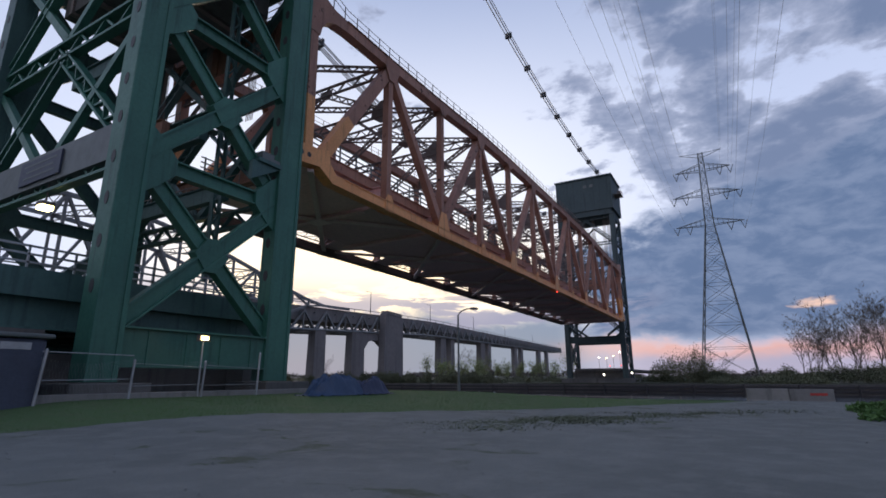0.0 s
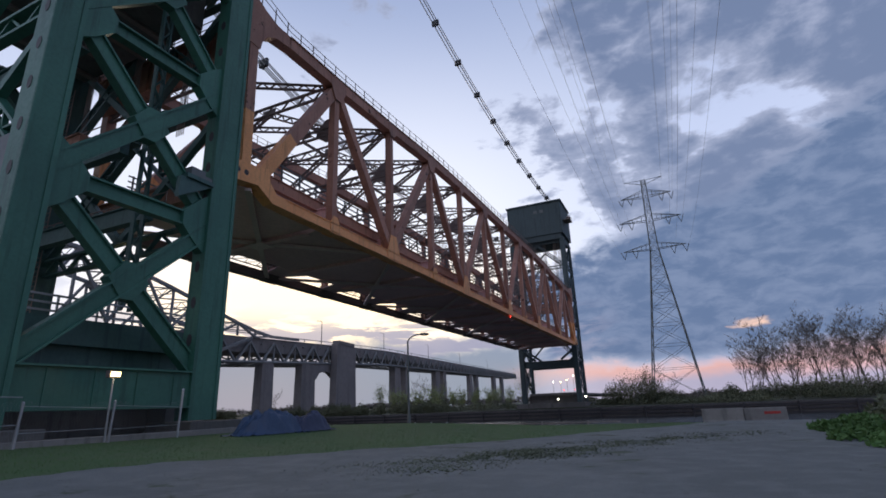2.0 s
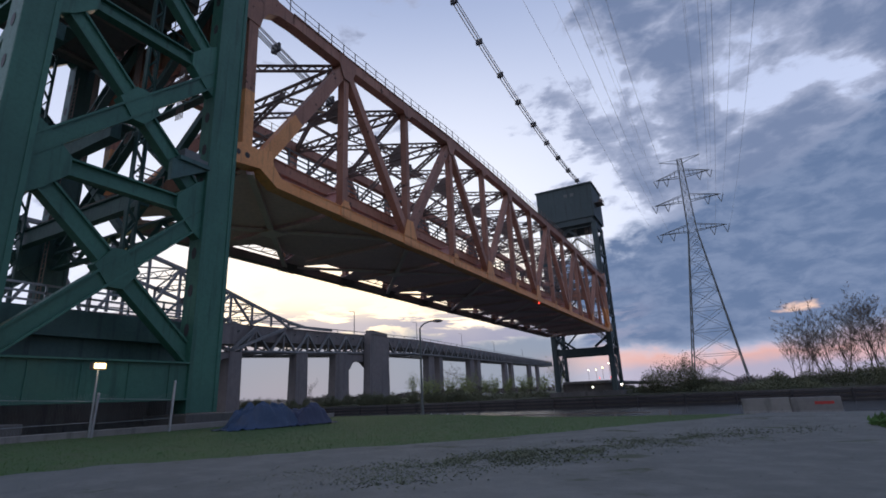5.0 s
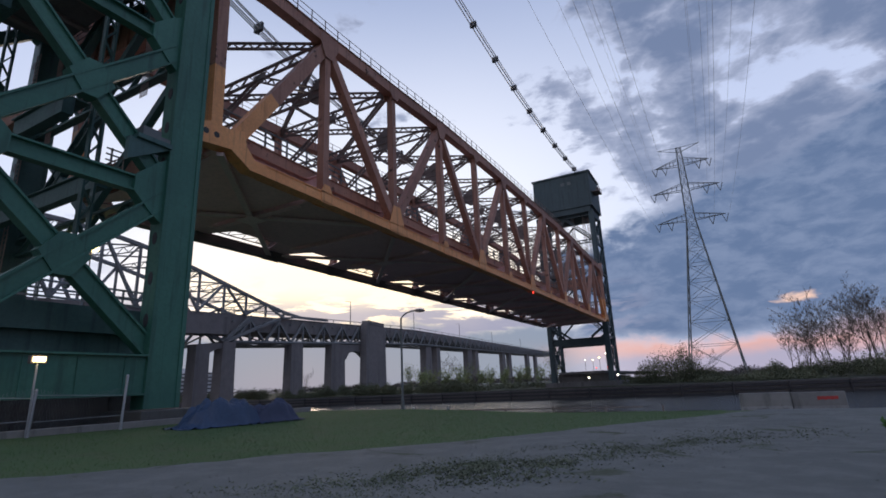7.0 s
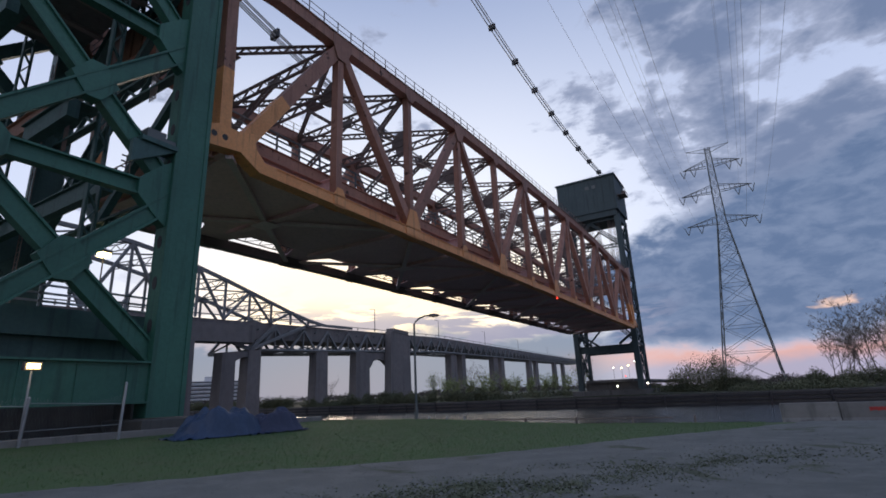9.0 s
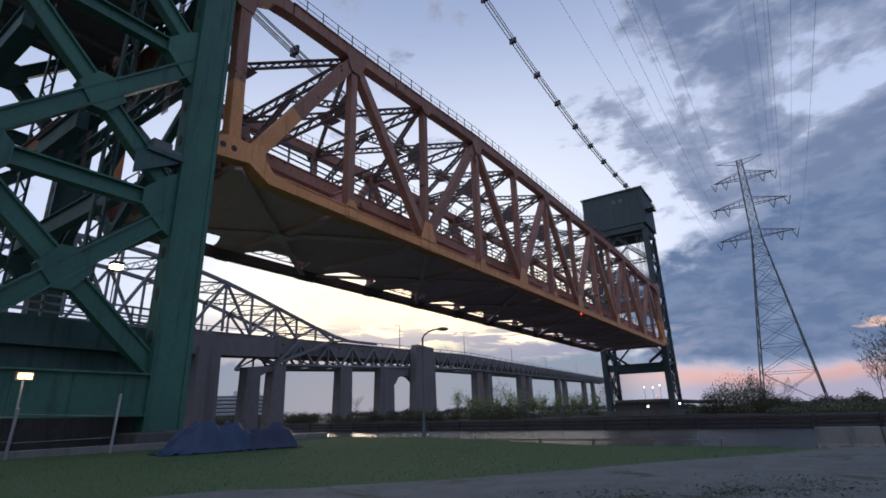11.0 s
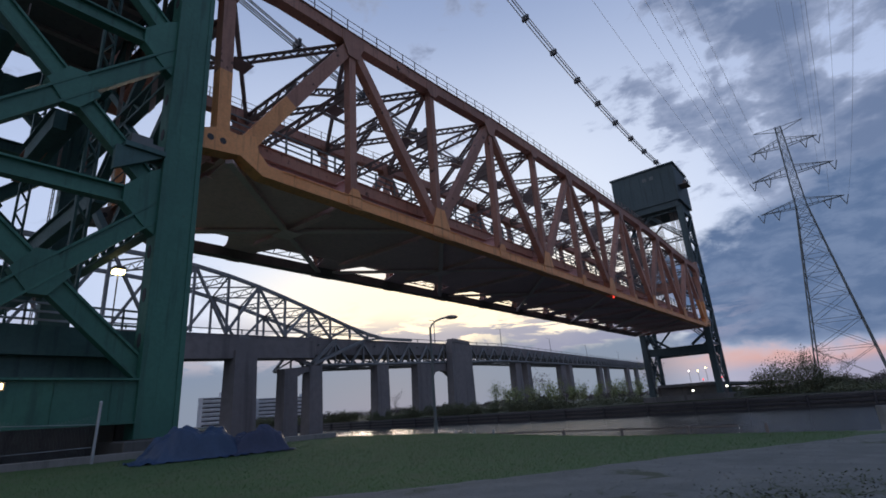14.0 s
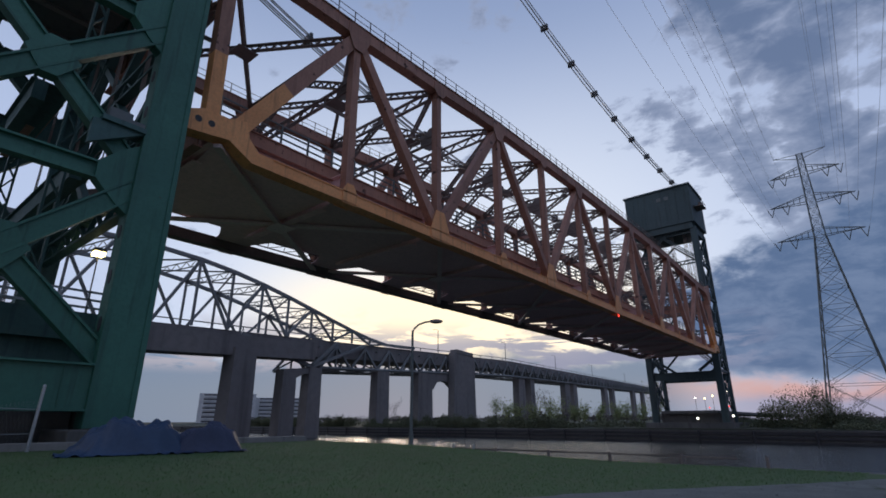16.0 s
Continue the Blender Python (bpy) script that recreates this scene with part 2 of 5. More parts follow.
def ground_material(name, tones, scale, bump, rough=0.95, speck=None):
    m = bpy.data.materials.new(name)
    m.use_nodes = True
    k = Nodes(m.node_tree)
    b = k.n["Principled BSDF"]
    tc = k.add("ShaderNodeTexCoord").outputs["Object"]
    col = k.mix(k.ramp(k.noise(tc, 0.22 * scale, 5.0, 0.6, 0.4), 0.36, 0.66), tones[0], tones[1])
    col = k.mix(k.math("MULTIPLY", k.ramp(k.noise(tc, 1.3 * scale, 6.0, 0.65), 0.42, 0.66), 0.7), col, tones[2])
    fine = k.noise(tc, 16.0 * scale, 6.0, 0.7)
    col = k.mix(k.math("MULTIPLY", k.ramp(fine, 0.45, 0.7), 0.3), col, tuple(v * 0.65 for v in tones[0]))
    if speck:
        col = k.mix(k.ramp(k.noise(tc, 0.42, 6.0, 0.68, 0.8), 0.57, 0.66), col, speck)
    k.put(b.inputs["Base Color"], col)
    b.inputs["Roughness"].default_value = rough
    bn = k.add("ShaderNodeBump")
    bn.inputs["Strength"].default_value = bump
    bn.inputs["Distance"].default_value = 0.06
    k.put(bn.inputs["Height"], k.math("ADD", fine, k.noise(tc, 3.0 * scale, 4.0)))
    k.put(b.inputs["Normal"], bn.outputs[0])
    return m


GRASS = ground_material("grass_turf", ((0.056, 0.112, 0.036), (0.068, 0.124, 0.044), (0.085, 0.110, 0.050)), 1.0, 0.4)
GRAVEL = ground_material("packed_gravel", ((0.158, 0.169, 0.160), (0.127, 0.138, 0.130), (0.195, 0.205, 0.192)), 1.0, 0.5, 0.95, (0.073, 0.086, 0.054))
SCRUB = ground_material("scrub_ground", ((0.050, 0.058, 0.032), (0.036, 0.045, 0.026), (0.075, 0.066, 0.045)), 0.4, 0.5)


def water_material():
    m = bpy.data.materials.new("canal_water")
    m.use_nodes = True
    k = Nodes(m.node_tree)
    b = k.n["Principled BSDF"]
    b.inputs["Base Color"].default_value = (0.022, 0.028, 0.030, 1)
    b.inputs["Roughness"].default_value = 0.06
    b.inputs["IOR"].default_value = 1.33
    tc = k.add("ShaderNodeTexCoord").outputs["Object"]
    wave = k.noise(k.vec("MULTIPLY", tc, (0.55, 1.5, 1.0)), 0.9, 5.0, 0.62, 0.4)
    bn = k.add("ShaderNodeBump")
    bn.inputs["Strength"].default_value = 1.0
    bn.inputs["Distance"].default_value = 0.30
    k.put(bn.inputs["Height"], wave)
    k.put(b.inputs["Normal"], bn.outputs[0])
    return m


WATER = water_material()


# ---- building helpers ----
class Mesh:
    """Collects boxes, beams and sheets into one mesh."""

    def __init__(self):
        self.v, self.f = [], []

    def add(self, verts, faces):
        o = len(self.v)
        self.v += [tuple(p) for p in verts]
        self.f += [tuple(i + o for i in f) for f in faces]
        return self

    def box(self, x0, x1, y0, y1, z0, z1):
        p = [(x, y, z) for z in (z0, z1) for y in (y0, y1) for x in (x0, x1)]
        return self.add(p, [(0, 2, 3, 1), (4, 5, 7, 6), (0, 1, 5, 4), (2, 6, 7, 3), (0, 4, 6, 2), (1, 3, 7, 5)])

    def beam(self, a, b, w, h, up=(0, 0, 1), w2=None, h2=None):
        """A bar from a to b, w across and h along the direction nearest to up; w2, h2 at the far end."""
        a, b = Vector(a), Vector(b)
        d = (b - a).normalized()
        u = Vector(up)
        if abs(d.dot(u)) > 0.98:
            u = Vector((0, 1, 0))
        s = d.cross(u).normalized()
        u = s.cross(d)
        w2, h2 = w2 or w, h2 or h
        p = [c + s * (i * ww / 2) + u * (j * hh / 2) for c, ww, hh in ((a, w, h), (b, w2, h2)) for i, j in ((-1, -1), (1, -1), (1, 1), (-1, 1))]
        return self.add(p, [(0, 1, 2, 3), (7, 6, 5, 4), (0, 4, 5, 1), (1, 5, 6, 2), (2, 6, 7, 3), (3, 7, 4, 0)])

    def ibeam(self, a, b, w, h, t, up=(0, 0, 1)):
        """Rolled section: two flanges and a web."""
        a, b = Vector(a), Vector(b)
        d = (b - a).normalized()
        u = Vector(up)
        if abs(d.dot(u)) > 0.98:
            u = Vector((0, 1, 0))
        s = d.cross(u).normalized()
        u = s.cross(d)
        o = u * (h / 2 - t / 2)
        self.beam(a + o, b + o, w, t, u)
        self.beam(a - o, b - o, w, t, u)
        return self.beam(a, b, t, h - 2 * t, u)

    def lattice(self, a, b, h, t=0.12, n=None, up=(0, 0, 1), depth=0.18):
        """Laced strut: two chords and a zigzag of flats."""
        a, b = Vector(a), Vector(b)
        d = (b - a)
        length = d.length
        d.normalize()
        u = Vector(up)
        if abs(d.dot(u)) > 0.98:
            u = Vector((0, 1, 0))
        s = d.cross(u).normalized()
        u = s.cross(d)
        o = u * (h / 2)
        self.beam(a + o, b + o, depth, t, u)
        self.beam(a - o, b - o, depth, t, u)
        n = n or max(2, int(length / (h * 1.1)))
        for i in range(n):
            p, q = a + d * (length * i / n), a + d * (length * (i + 1) / n)
            e = 1 if i % 2 else -1
            self.beam(p + o * e, q - o * e, depth * 0.5, t * 0.8, u)
        return self

    def tube(self, a, b, r, r2=None, n=8, cap=True):
        a, b = Vector(a), Vector(b)
        d = (b - a).normalized()
        u = Vector((0, 0, 1)) if abs(d.z) < 0.9 else Vector((1, 0, 0))
        s = d.cross(u).normalized()
        u = s.cross(d)
        r2 = r if r2 is None else r2
        p = [c + (s * math.cos(2 * math.pi * i / n) + u * math.sin(2 * math.pi * i / n)) * rr for c, rr in ((a, r), (b, r2)) for i in range(n)]
        f = [(i, (i + 1) % n, n + (i + 1) % n, n + i) for i in range(n)]
        if cap:
            f += [tuple(range(n))[::-1], tuple(range(n, 2 * n))]
        return self.add(p, f)

    def pipe(self, pts, r, n=6):
        """One continuous tube through the points."""
        o = len(self.v)
        pts = [Vector(p) for p in pts]
        for i, p in enumerate(pts):
            d = (pts[min(i + 1, len(pts) - 1)] - pts[max(i - 1, 0)]).normalized()
            u = Vector((0, 0, 1)) if abs(d.z) < 0.9 else Vector((1, 0, 0))
            s = d.cross(u).normalized()
            u = s.cross(d)
            self.v += [tuple(p + (s * math.cos(2 * math.pi * k / n) + u * math.sin(2 * math.pi * k / n)) * r) for k in range(n)]
        for i in range(len(pts) - 1):
            self.f += [(o + i * n + k, o + i * n + (k + 1) % n, o + (i + 1) * n + (k + 1) % n, o + (i + 1) * n + k) for k in range(n)]
        return self

    def plate(self, pts, thick, axis):
        """Flat plate from an outline; thick along axis (a vector)."""
        n = len(pts)
        o = Vector(axis).normalized() * (thick / 2)
        p = [Vector(q) + o for q in pts] + [Vector(q) - o for q in pts]
        f = [tuple(range(n)), tuple(range(2 * n - 1, n - 1, -1))]
        f += [(i, n + i, n + (i + 1) % n, (i + 1) % n) for i in range(n)]
        return self.add(p, f)

    def data(self, name, mat, bevel=0.0, smooth=False):
        me = bpy.data.meshes.new(name)
        me.from_pydata(self.v, [], self.f)
        bm = bmesh.new()
        bm.from_mesh(me)
        bmesh.ops.recalc_face_normals(bm, faces=bm.faces)
        bm.to_mesh(me)
        bm.free()
        me.materials.append(mat)
        if smooth:
            for p in me.polygons:
                p.use_smooth = True
        return me


def part(name, mesh, mat=None, parent=None, label="", bevel=0.0, smooth=False):
    ob = new(name, mesh.data(name, mat, bevel, smooth) if isinstance(mesh, Mesh) else mesh)
    ob.parent = parent
    if label:
        ob["label"] = label
    if bevel:
        mod = ob.modifiers.new("bevel", "BEVEL")
        mod.width, mod.segments, mod.limit_method = bevel, 2, "ANGLE"
    return ob


def thing(name, label, category, at=(0, 0, 0), group="", kind=""):
    ob = new(name)
    ob.empty_display_size = 0.5
    ob.location = at
    return tagged(ob, label, category, group, kind)


def structure(name, mesh, mat, label, category, bevel=0.0):
    return tagged(part(name, mesh, mat, None, "", bevel), label, category, "", "structure")


def smooth01(v):
    v = max(0.0, min(1.0, v))
    return v * v * (3 - 2 * v)


# ---- ground and water ----
CANAL_NEAR, CANAL_FAR = 13.4, 109.5
WATER_Z = -2.9


def height(x, y):
    """Ground level: flat lot, a low grass rise towards the bridge, the canal cut and a rising far bank."""
    if y < CANAL_NEAR:
        h = 0.36 * smooth01((18.0 - x) / 11.0) * (0.12 + 0.88 * smooth01((CANAL_NEAR - 1.0 - y) / 6.0)) * smooth01((y + 18.0) / 5.0)
        h -= 0.50 * smooth01((y - 6.5) / 6.5)
        h += 0.05 * noise.noise((x * 0.12, y * 0.12, 3.0))
        return h
    if y < CANAL_FAR:
        return -6.0
    h = -0.25 + 1.8 * smooth01((y - CANAL_FAR - 4) / 90.0)
    return h + 0.3 * noise.noise((x * 0.03, y * 0.03, 7.0))


def sheet(xs, ys, dz=0.0, keep=None):
    m = Mesh()
    m.v = [(x, y, height(x, y) + dz) for y in ys for x in xs]
    n = len(xs)
    for j in range(len(ys) - 1):
        for i in range(n - 1):
            if keep is None or keep(0.5 * (xs[i] + xs[i + 1]), 0.5 * (ys[j] + ys[j + 1])):
                m.f.append((j * n + i, j * n + i + 1, (j + 1) * n + i + 1, (j + 1) * n + i))
    return m


def steps(*runs):
    out = []
    for a, b, n in runs:
        out += [a + (b - a) * i / n for i in range(n)]
    return out + [runs[-1][1]]


xs = steps((-3000, -300, 10), (-300, -30, 27), (-30, 50, 80), (50, 300, 20), (300, 3000, 10))
near_ys = steps((-1500, -60, 10), (-60, -30, 10), (-30, CANAL_NEAR - 0.01, 42))
mid_ys = steps((CANAL_NEAR, CANAL_FAR - 0.01, 6))
far_ys = steps((CANAL_FAR, 300, 50), (300, 3400, 14))
ground = structure("ground", sheet(xs, near_ys + mid_ys + far_ys), GRASS, "short green turf rising gently to the bridge and canal", "ground")
ground.data.materials.append(SCRUB)
for p in ground.data.polygons:
    if p.center.y > CANAL_FAR - 2:
        p.material_index = 1
    p.use_smooth = False

EDGE = [(-60, 3.0), (-30, 6.0), (-17.6, 9.9), (-13.4, 12.2), (-10.5, 13.6), (-8, 15.0), (-6.2, 16.5), (-4.5, 17.9), (-2.4, 19.2), (-0.5, 20.2), (2.8, 22.6), (5.5, 24.2), (8, 25.8), (13.4, 30.0)]


def edge_x(y):
    """Where the gravel begins, by y."""
    for (y0, x0), (y1, x1) in zip(EDGE, EDGE[1:]):
        if y <= y1:
            return x0 + (x1 - x0) * (y - y0) / (y1 - y0) + 0.35 * noise.noise((y * 0.9, 0, 1)) + 0.16 * noise.noise((y * 3.1, 0, 5))
    return EDGE[-1][1]


def gravel_lot():
    m = Mesh()
    ys = steps((-58, -26, 32), (-26, 12.6, 190))
    cols = steps((0, 1, 14))
    for y in ys:
        e = edge_x(y)
        for u in cols:
            x = e + (120 - e) * u ** 2.2
            bumpy = 0.02 * noise.noise((x * 0.5, y * 0.5, 0)) + 0.008 * noise.noise((x * 2.1, y * 2.1, 4))
            m.v.append((x, y, height(x, y) + (0.012 if u == 0 else 0.035 + bumpy)))
    n = len(cols)
    for j in range(len(ys) - 1):
        for i in range(n - 1):
            m.f.append((j * n + i, j * n + i + 1, (j + 1) * n + i + 1, (j + 1) * n + i))
    return m


lot = structure("gravel_lot", gravel_lot(), GRAVEL, "packed pale grey gravel lot with thin weeds", "ground")
water = structure("water", Mesh().add([(-3000, CANAL_NEAR - 0.5, WATER_Z), (3000, CANAL_NEAR - 0.5, WATER_Z), (3000, CANAL_FAR + 0.5, WATER_Z), (-3000, CANAL_FAR + 0.5, WATER_Z)], [(0, 1, 2, 3)]), WATER, "dark rippled canal water reflecting the dusk sky", "water")
quay = Mesh().box(-400, 400, CANAL_NEAR - 0.7, CANAL_NEAR + 0.15, -5.9, -0.43)
structure("canal_wall_near", quay, DARK_CONCRETE, "weathered concrete canal wall beside the turf", "canal wall")
far_wall = Mesh().box(-900, 900, CANAL_FAR - 0.6, CANAL_FAR + 1.5, -5.9, -0.7)
structure("canal_wall_far", far_wall, DARK_CONCRETE, "dark stained canal wall along the far bank", "canal wall")
cope = Mesh().box(-900, 900, CANAL_FAR - 0.8, CANAL_FAR + 1.6, -0.696, -0.4)
structure("trim_far_wall_coping", cope, DARK_CONCRETE, "dark coping on the far canal wall", "coping")
fender = thing("fender_beam", "long dark timber fender along the far canal wall", "fender", (0, CANAL_FAR - 0.8, -2.2))
for z in (-0.75, 0.15, 0.95):
    part("beam", Mesh().box(-300, 300, -0.2, 0.196, z, z + 0.45), BLACK, fender)
for k in range(60):
    part("pile", Mesh().tube((-295 + k * 10, -0.35, -3), (-295 + k * 10, -0.35, 1.7), 0.22, 0.2, 8), BLACK, fender)

# ---- lift span ----
PANEL, COUNT, WIDTH = 9.40, 12, 15.0
LOW, TOP = 15.28, 28.6          # chord centre lines; the upper one at the ends, whence it rises in a flat polygon
RISE = [0.0, 0.25, 0.75, 1.35, 1.55, 1.6, 1.6]
FLOOR = -0.27                   # level of the floor system against its own datum
TWO_TONE, TONE = 20.8, 10.0     # heights where the repainted lower steel ends, at the ends and elsewhere (none)
span = thing("lift_span", "raised vertical-lift truss span in tan and red-brown paint", "lift bridge", (0, 0, LOW))


def sp(name, mesh, mat, label=""):
    mesh.v = [(x, y, z - LOW) for x, y, z in mesh.v]
    return part(name, mesh, mat, span, label)


def top_z(y):
    """Centre line of the upper chord."""
    u = min(max(y / PANEL, 0.0), COUNT - 0.0)
    u = min(u, COUNT - u)
    i = min(int(u), 5)
    return TOP + RISE[i] + (RISE[i + 1] - RISE[i]) * (u - i)


def floor_part(name, mesh, mat, label=""):
    mesh.v = [(x, y, z + FLOOR) for x, y, z in mesh.v]
    return sp(name, mesh, mat, label)


def two_tone(name, a, b, w, h, up, limit=TWO_TONE):
    """A web member whose lower length is freshly painted."""
    a, b = Vector(a), Vector(b)
    if a.z > b.z:
        a, b = b, a
    f = (limit - a.z) / (b.z - a.z)
    c = a.lerp(b, min(1, max(0, f)))
    for p, q, mat in ((a, c, TAN), (c, b, BROWN)):
        if (q - p).length > 0.05:
            m = Mesh()
            s = Vector((1, 0, 0))
            m.beam(p + s * (w / 2 - 0.03), q + s * (w / 2 - 0.03), 0.06, h, up)
            m.beam(p - s * (w / 2 - 0.03), q - s * (w / 2 - 0.03), 0.06, h, up)
            d = (q - p).normalized()
            n = s.cross(d).normalized()
            for e in (-1, 1):
                o = n * (e * (h / 2 - 0.04))
                m.beam(p + o, q + o, w - 0.124, 0.05, n)
            sp(name, m, mat)


def gusset(x, y, z, w, h, low, mat):
    """Shaped plate on both faces of a chord joint."""
    s = 1 if low else -1
    out = [(-w, -0.47 * s), (w, -0.47 * s), (w, 0.45 * s), (w * 0.45, h * s), (-w * 0.45, h * s), (-w, 0.45 * s)]
    for e in (-0.44, 0.44):
        sp("gusset", Mesh().plate([(x + e, y + a, z + b) for a, b in out], 0.04, (1, 0, 0)), mat)


# the far truss's lower steel is darkened in colour, for its shaded look
for x, low_paint in ((0.0, TAN), (-WIDTH, DIM_STEEL)):
    # bottom chord: box section with a raised, tapering end shoe
    m = Mesh()
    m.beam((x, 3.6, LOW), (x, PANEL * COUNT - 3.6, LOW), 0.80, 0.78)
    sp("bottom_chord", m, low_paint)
    for e in (-1, 1):
        for z in (-0.37, 0.37):
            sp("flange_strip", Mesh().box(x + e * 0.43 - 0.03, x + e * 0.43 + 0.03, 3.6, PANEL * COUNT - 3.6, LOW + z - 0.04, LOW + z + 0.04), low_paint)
    for sgn, y0 in ((1, 0.0), (-1, PANEL * COUNT)):
        m = Mesh()
        out = [(-1.6, 15.35), (0.9, 15.70), (2.35, 14.89), (3.62, 14.89), (3.62, 15.67), (2.7, 15.67), (2.05, 16.3), (1.75, 17.25), (0.7, 16.95), (-0.5, 16.95), (-1.45, 16.5)]
        m.plate([(x, y0 + sgn * a, z) for a, z in out], 0.9, (1, 0, 0))
        sp("end_shoe", m, low_paint)
        for a, z in ((-0.85, 16.18), (-0.15, 16.2)):
            m = Mesh().tube((x + 0.40, y0 + sgn * a, z), (x + 0.462, y0 + sgn * a, z), 0.19, None, 12)
            sp("access_hole", m, BLACK, "dark access hole in the shoe")
        # end post and curved top corner
        two_tone("end_post", (x, y0 - sgn * 0.15, 16.8), (x, y0 - sgn * 0.35, 28.8), 0.75, 0.75, (0, 1, 0))
        m = Mesh()
        out = [(-1.9, 30.5), (-0.6, 30.1), (0.6, 29.55), (1.7, 29.2), (3.2, 29.2), (3.2, 28.2), (1.7, 28.0), (0.8, 27.5), (0.35, 26.7), (0.2, 26.0), (-0.9, 26.0), (-1.9, 27.7)]
        m.plate([(x, y0 + sgn * a, z) for a, z in out], 0.85, (1, 0, 0))
        sp("top_corner", m, BROWN)
    # top chord with cover plate
    knots = [3.1] + [PANEL * n for n in range(1, COUNT)] + [PANEL * COUNT - 3.1]
    for p, q in zip(knots, knots[1:]):
        chord = sp("top_chord", Mesh().beam((x, p, top_z(p)), (x, q, top_z(q)), 0.85, 0.95), BROWN)
        m = Mesh().beam((x, p, top_z(p) + 0.509), (x, q, top_z(q) + 0.509), 1.04, 0.062)
        m.v = [(u, v, w - LOW) for u, v, w in m.v]
        part("cover_plate", m, BROWN, chord)
    # webs
    for n in range(1, COUNT):
        y = PANEL * n
        two_tone("vertical", (x, y, LOW + 0.4), (x, y, top_z(y) - 0.4), 0.62, 0.62 if n % 2 else 0.55, (0, 1, 0), TONE)
        if n % 2 == 0:
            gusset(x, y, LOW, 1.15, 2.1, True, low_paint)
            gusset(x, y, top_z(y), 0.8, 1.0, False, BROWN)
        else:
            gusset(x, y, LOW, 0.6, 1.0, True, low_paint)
            gusset(x, y, top_z(y), 1.05, 1.7, False, BROWN)
    for n in range(COUNT):
        lo, hi = (n, n + 1) if n % 2 == 0 else (n + 1, n)
        a = Vector((x, PANEL * lo, LOW + 0.5))
        b = Vector((x, PANEL * hi, top_z(PANEL * hi) - 0.4))
        if n == 0:
            a = Vector((x, 1.3, LOW + 1.3))
        if n == COUNT - 1:
            a = Vector((x, PANEL * COUNT - 1.3, LOW + 1.3))
        d = (b - a).normalized()
        size = 0.95 if n in (0, COUNT - 1) else 0.78 if n in (1, 2, COUNT - 3, COUNT - 2) else 0.66
        two_tone("diagonal", a, b, 0.68, size, d.cross(Vector((1, 0, 0))), TWO_TONE if n in (0, COUNT - 1) else TONE)
    # walkway rail on the top chord
    for name, z in (("walkway_rail", 1.5), ("mid_rail", 0.95)):
        line = [(x + 0.45, -1.8, 30.0 + z)] + [(x + 0.45, p, top_z(p) + z) for p in knots]
        ob = sp(name, Mesh().pipe(line, 0.03, 5), DIM_STEEL, "thin dark handrail on the top chord")
        if z > 1:
            rail_ob = ob
    for y, z in ((-1.8, 30.0), (-0.9, 29.75), (0.0, 29.5), (1.4, 28.95)):
        sp("rail_post", Mesh().beam((x + 0.45, y, z + 0.2), (x + 0.45, y, z + 1.5), 0.06, 0.06), DIM_STEEL)
    post = Mesh().box(-0.03, 0.03, -0.03, 0.03, 0.5, 1.55).data("rail_post", DIM_STEEL)
    for k in range(1, 75):
        y = 1.2 + 1.53 * k
        if y < PANEL * COUNT - 1:
            part("rail_post", post, None, rail_ob).location = (x + 0.45, y, top_z(y) - LOW)
    # splice plates on the chords
    splice = Mesh().box(-0.415, 0.415, -0.6, 0.6, -0.33, 0.33).data("splice_plate", low_paint)
    cover = Mesh().box(-0.47, 0.47, -0.6, 0.6, -0.40, 0.40).data("splice_plate", BROWN)
    for n in range(1, COUNT - 1):
        if n % 2:
            part("splice_plate", splice, None, span).location = (x, PANEL * (n + 0.42), 0)
        part("splice_plate", cover, None, span).location = (x, PANEL * (n + 0.58), top_z(PANEL * (n + 0.58)) - LOW)

# floor system, in a brown paled to stand in for bounce light
DECK = 17.9
for n in range(COUNT + 1):
    y = PANEL * n if 0 < n < COUNT else (0.6 if n == 0 else PANEL * COUNT - 0.6)
    m = Mesh()
    out = [(-0.4, 17.4), (-0.4, 15.9), (-2.4, 15.55), (-WIDTH + 3.2, 15.55), (-WIDTH + 2.4, 15.75), (-WIDTH + 2.4, 17.4)]
    m.plate([(a, y, z) for a, z in out], 0.10, (0, 1, 0))
    m.box(-WIDTH + 3.2, -2.4, y - 0.30, y + 0.30, 15.48, 15.552)
    m.box(-WIDTH + 2.4, -0.4, y - 0.28, y + 0.28, 17.40, 17.46)
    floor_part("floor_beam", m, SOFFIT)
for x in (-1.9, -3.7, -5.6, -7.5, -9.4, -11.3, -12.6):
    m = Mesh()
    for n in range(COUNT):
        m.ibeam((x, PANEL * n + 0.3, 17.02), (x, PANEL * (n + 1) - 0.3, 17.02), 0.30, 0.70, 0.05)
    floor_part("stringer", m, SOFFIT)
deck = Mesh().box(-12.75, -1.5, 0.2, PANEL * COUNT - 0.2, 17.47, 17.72)
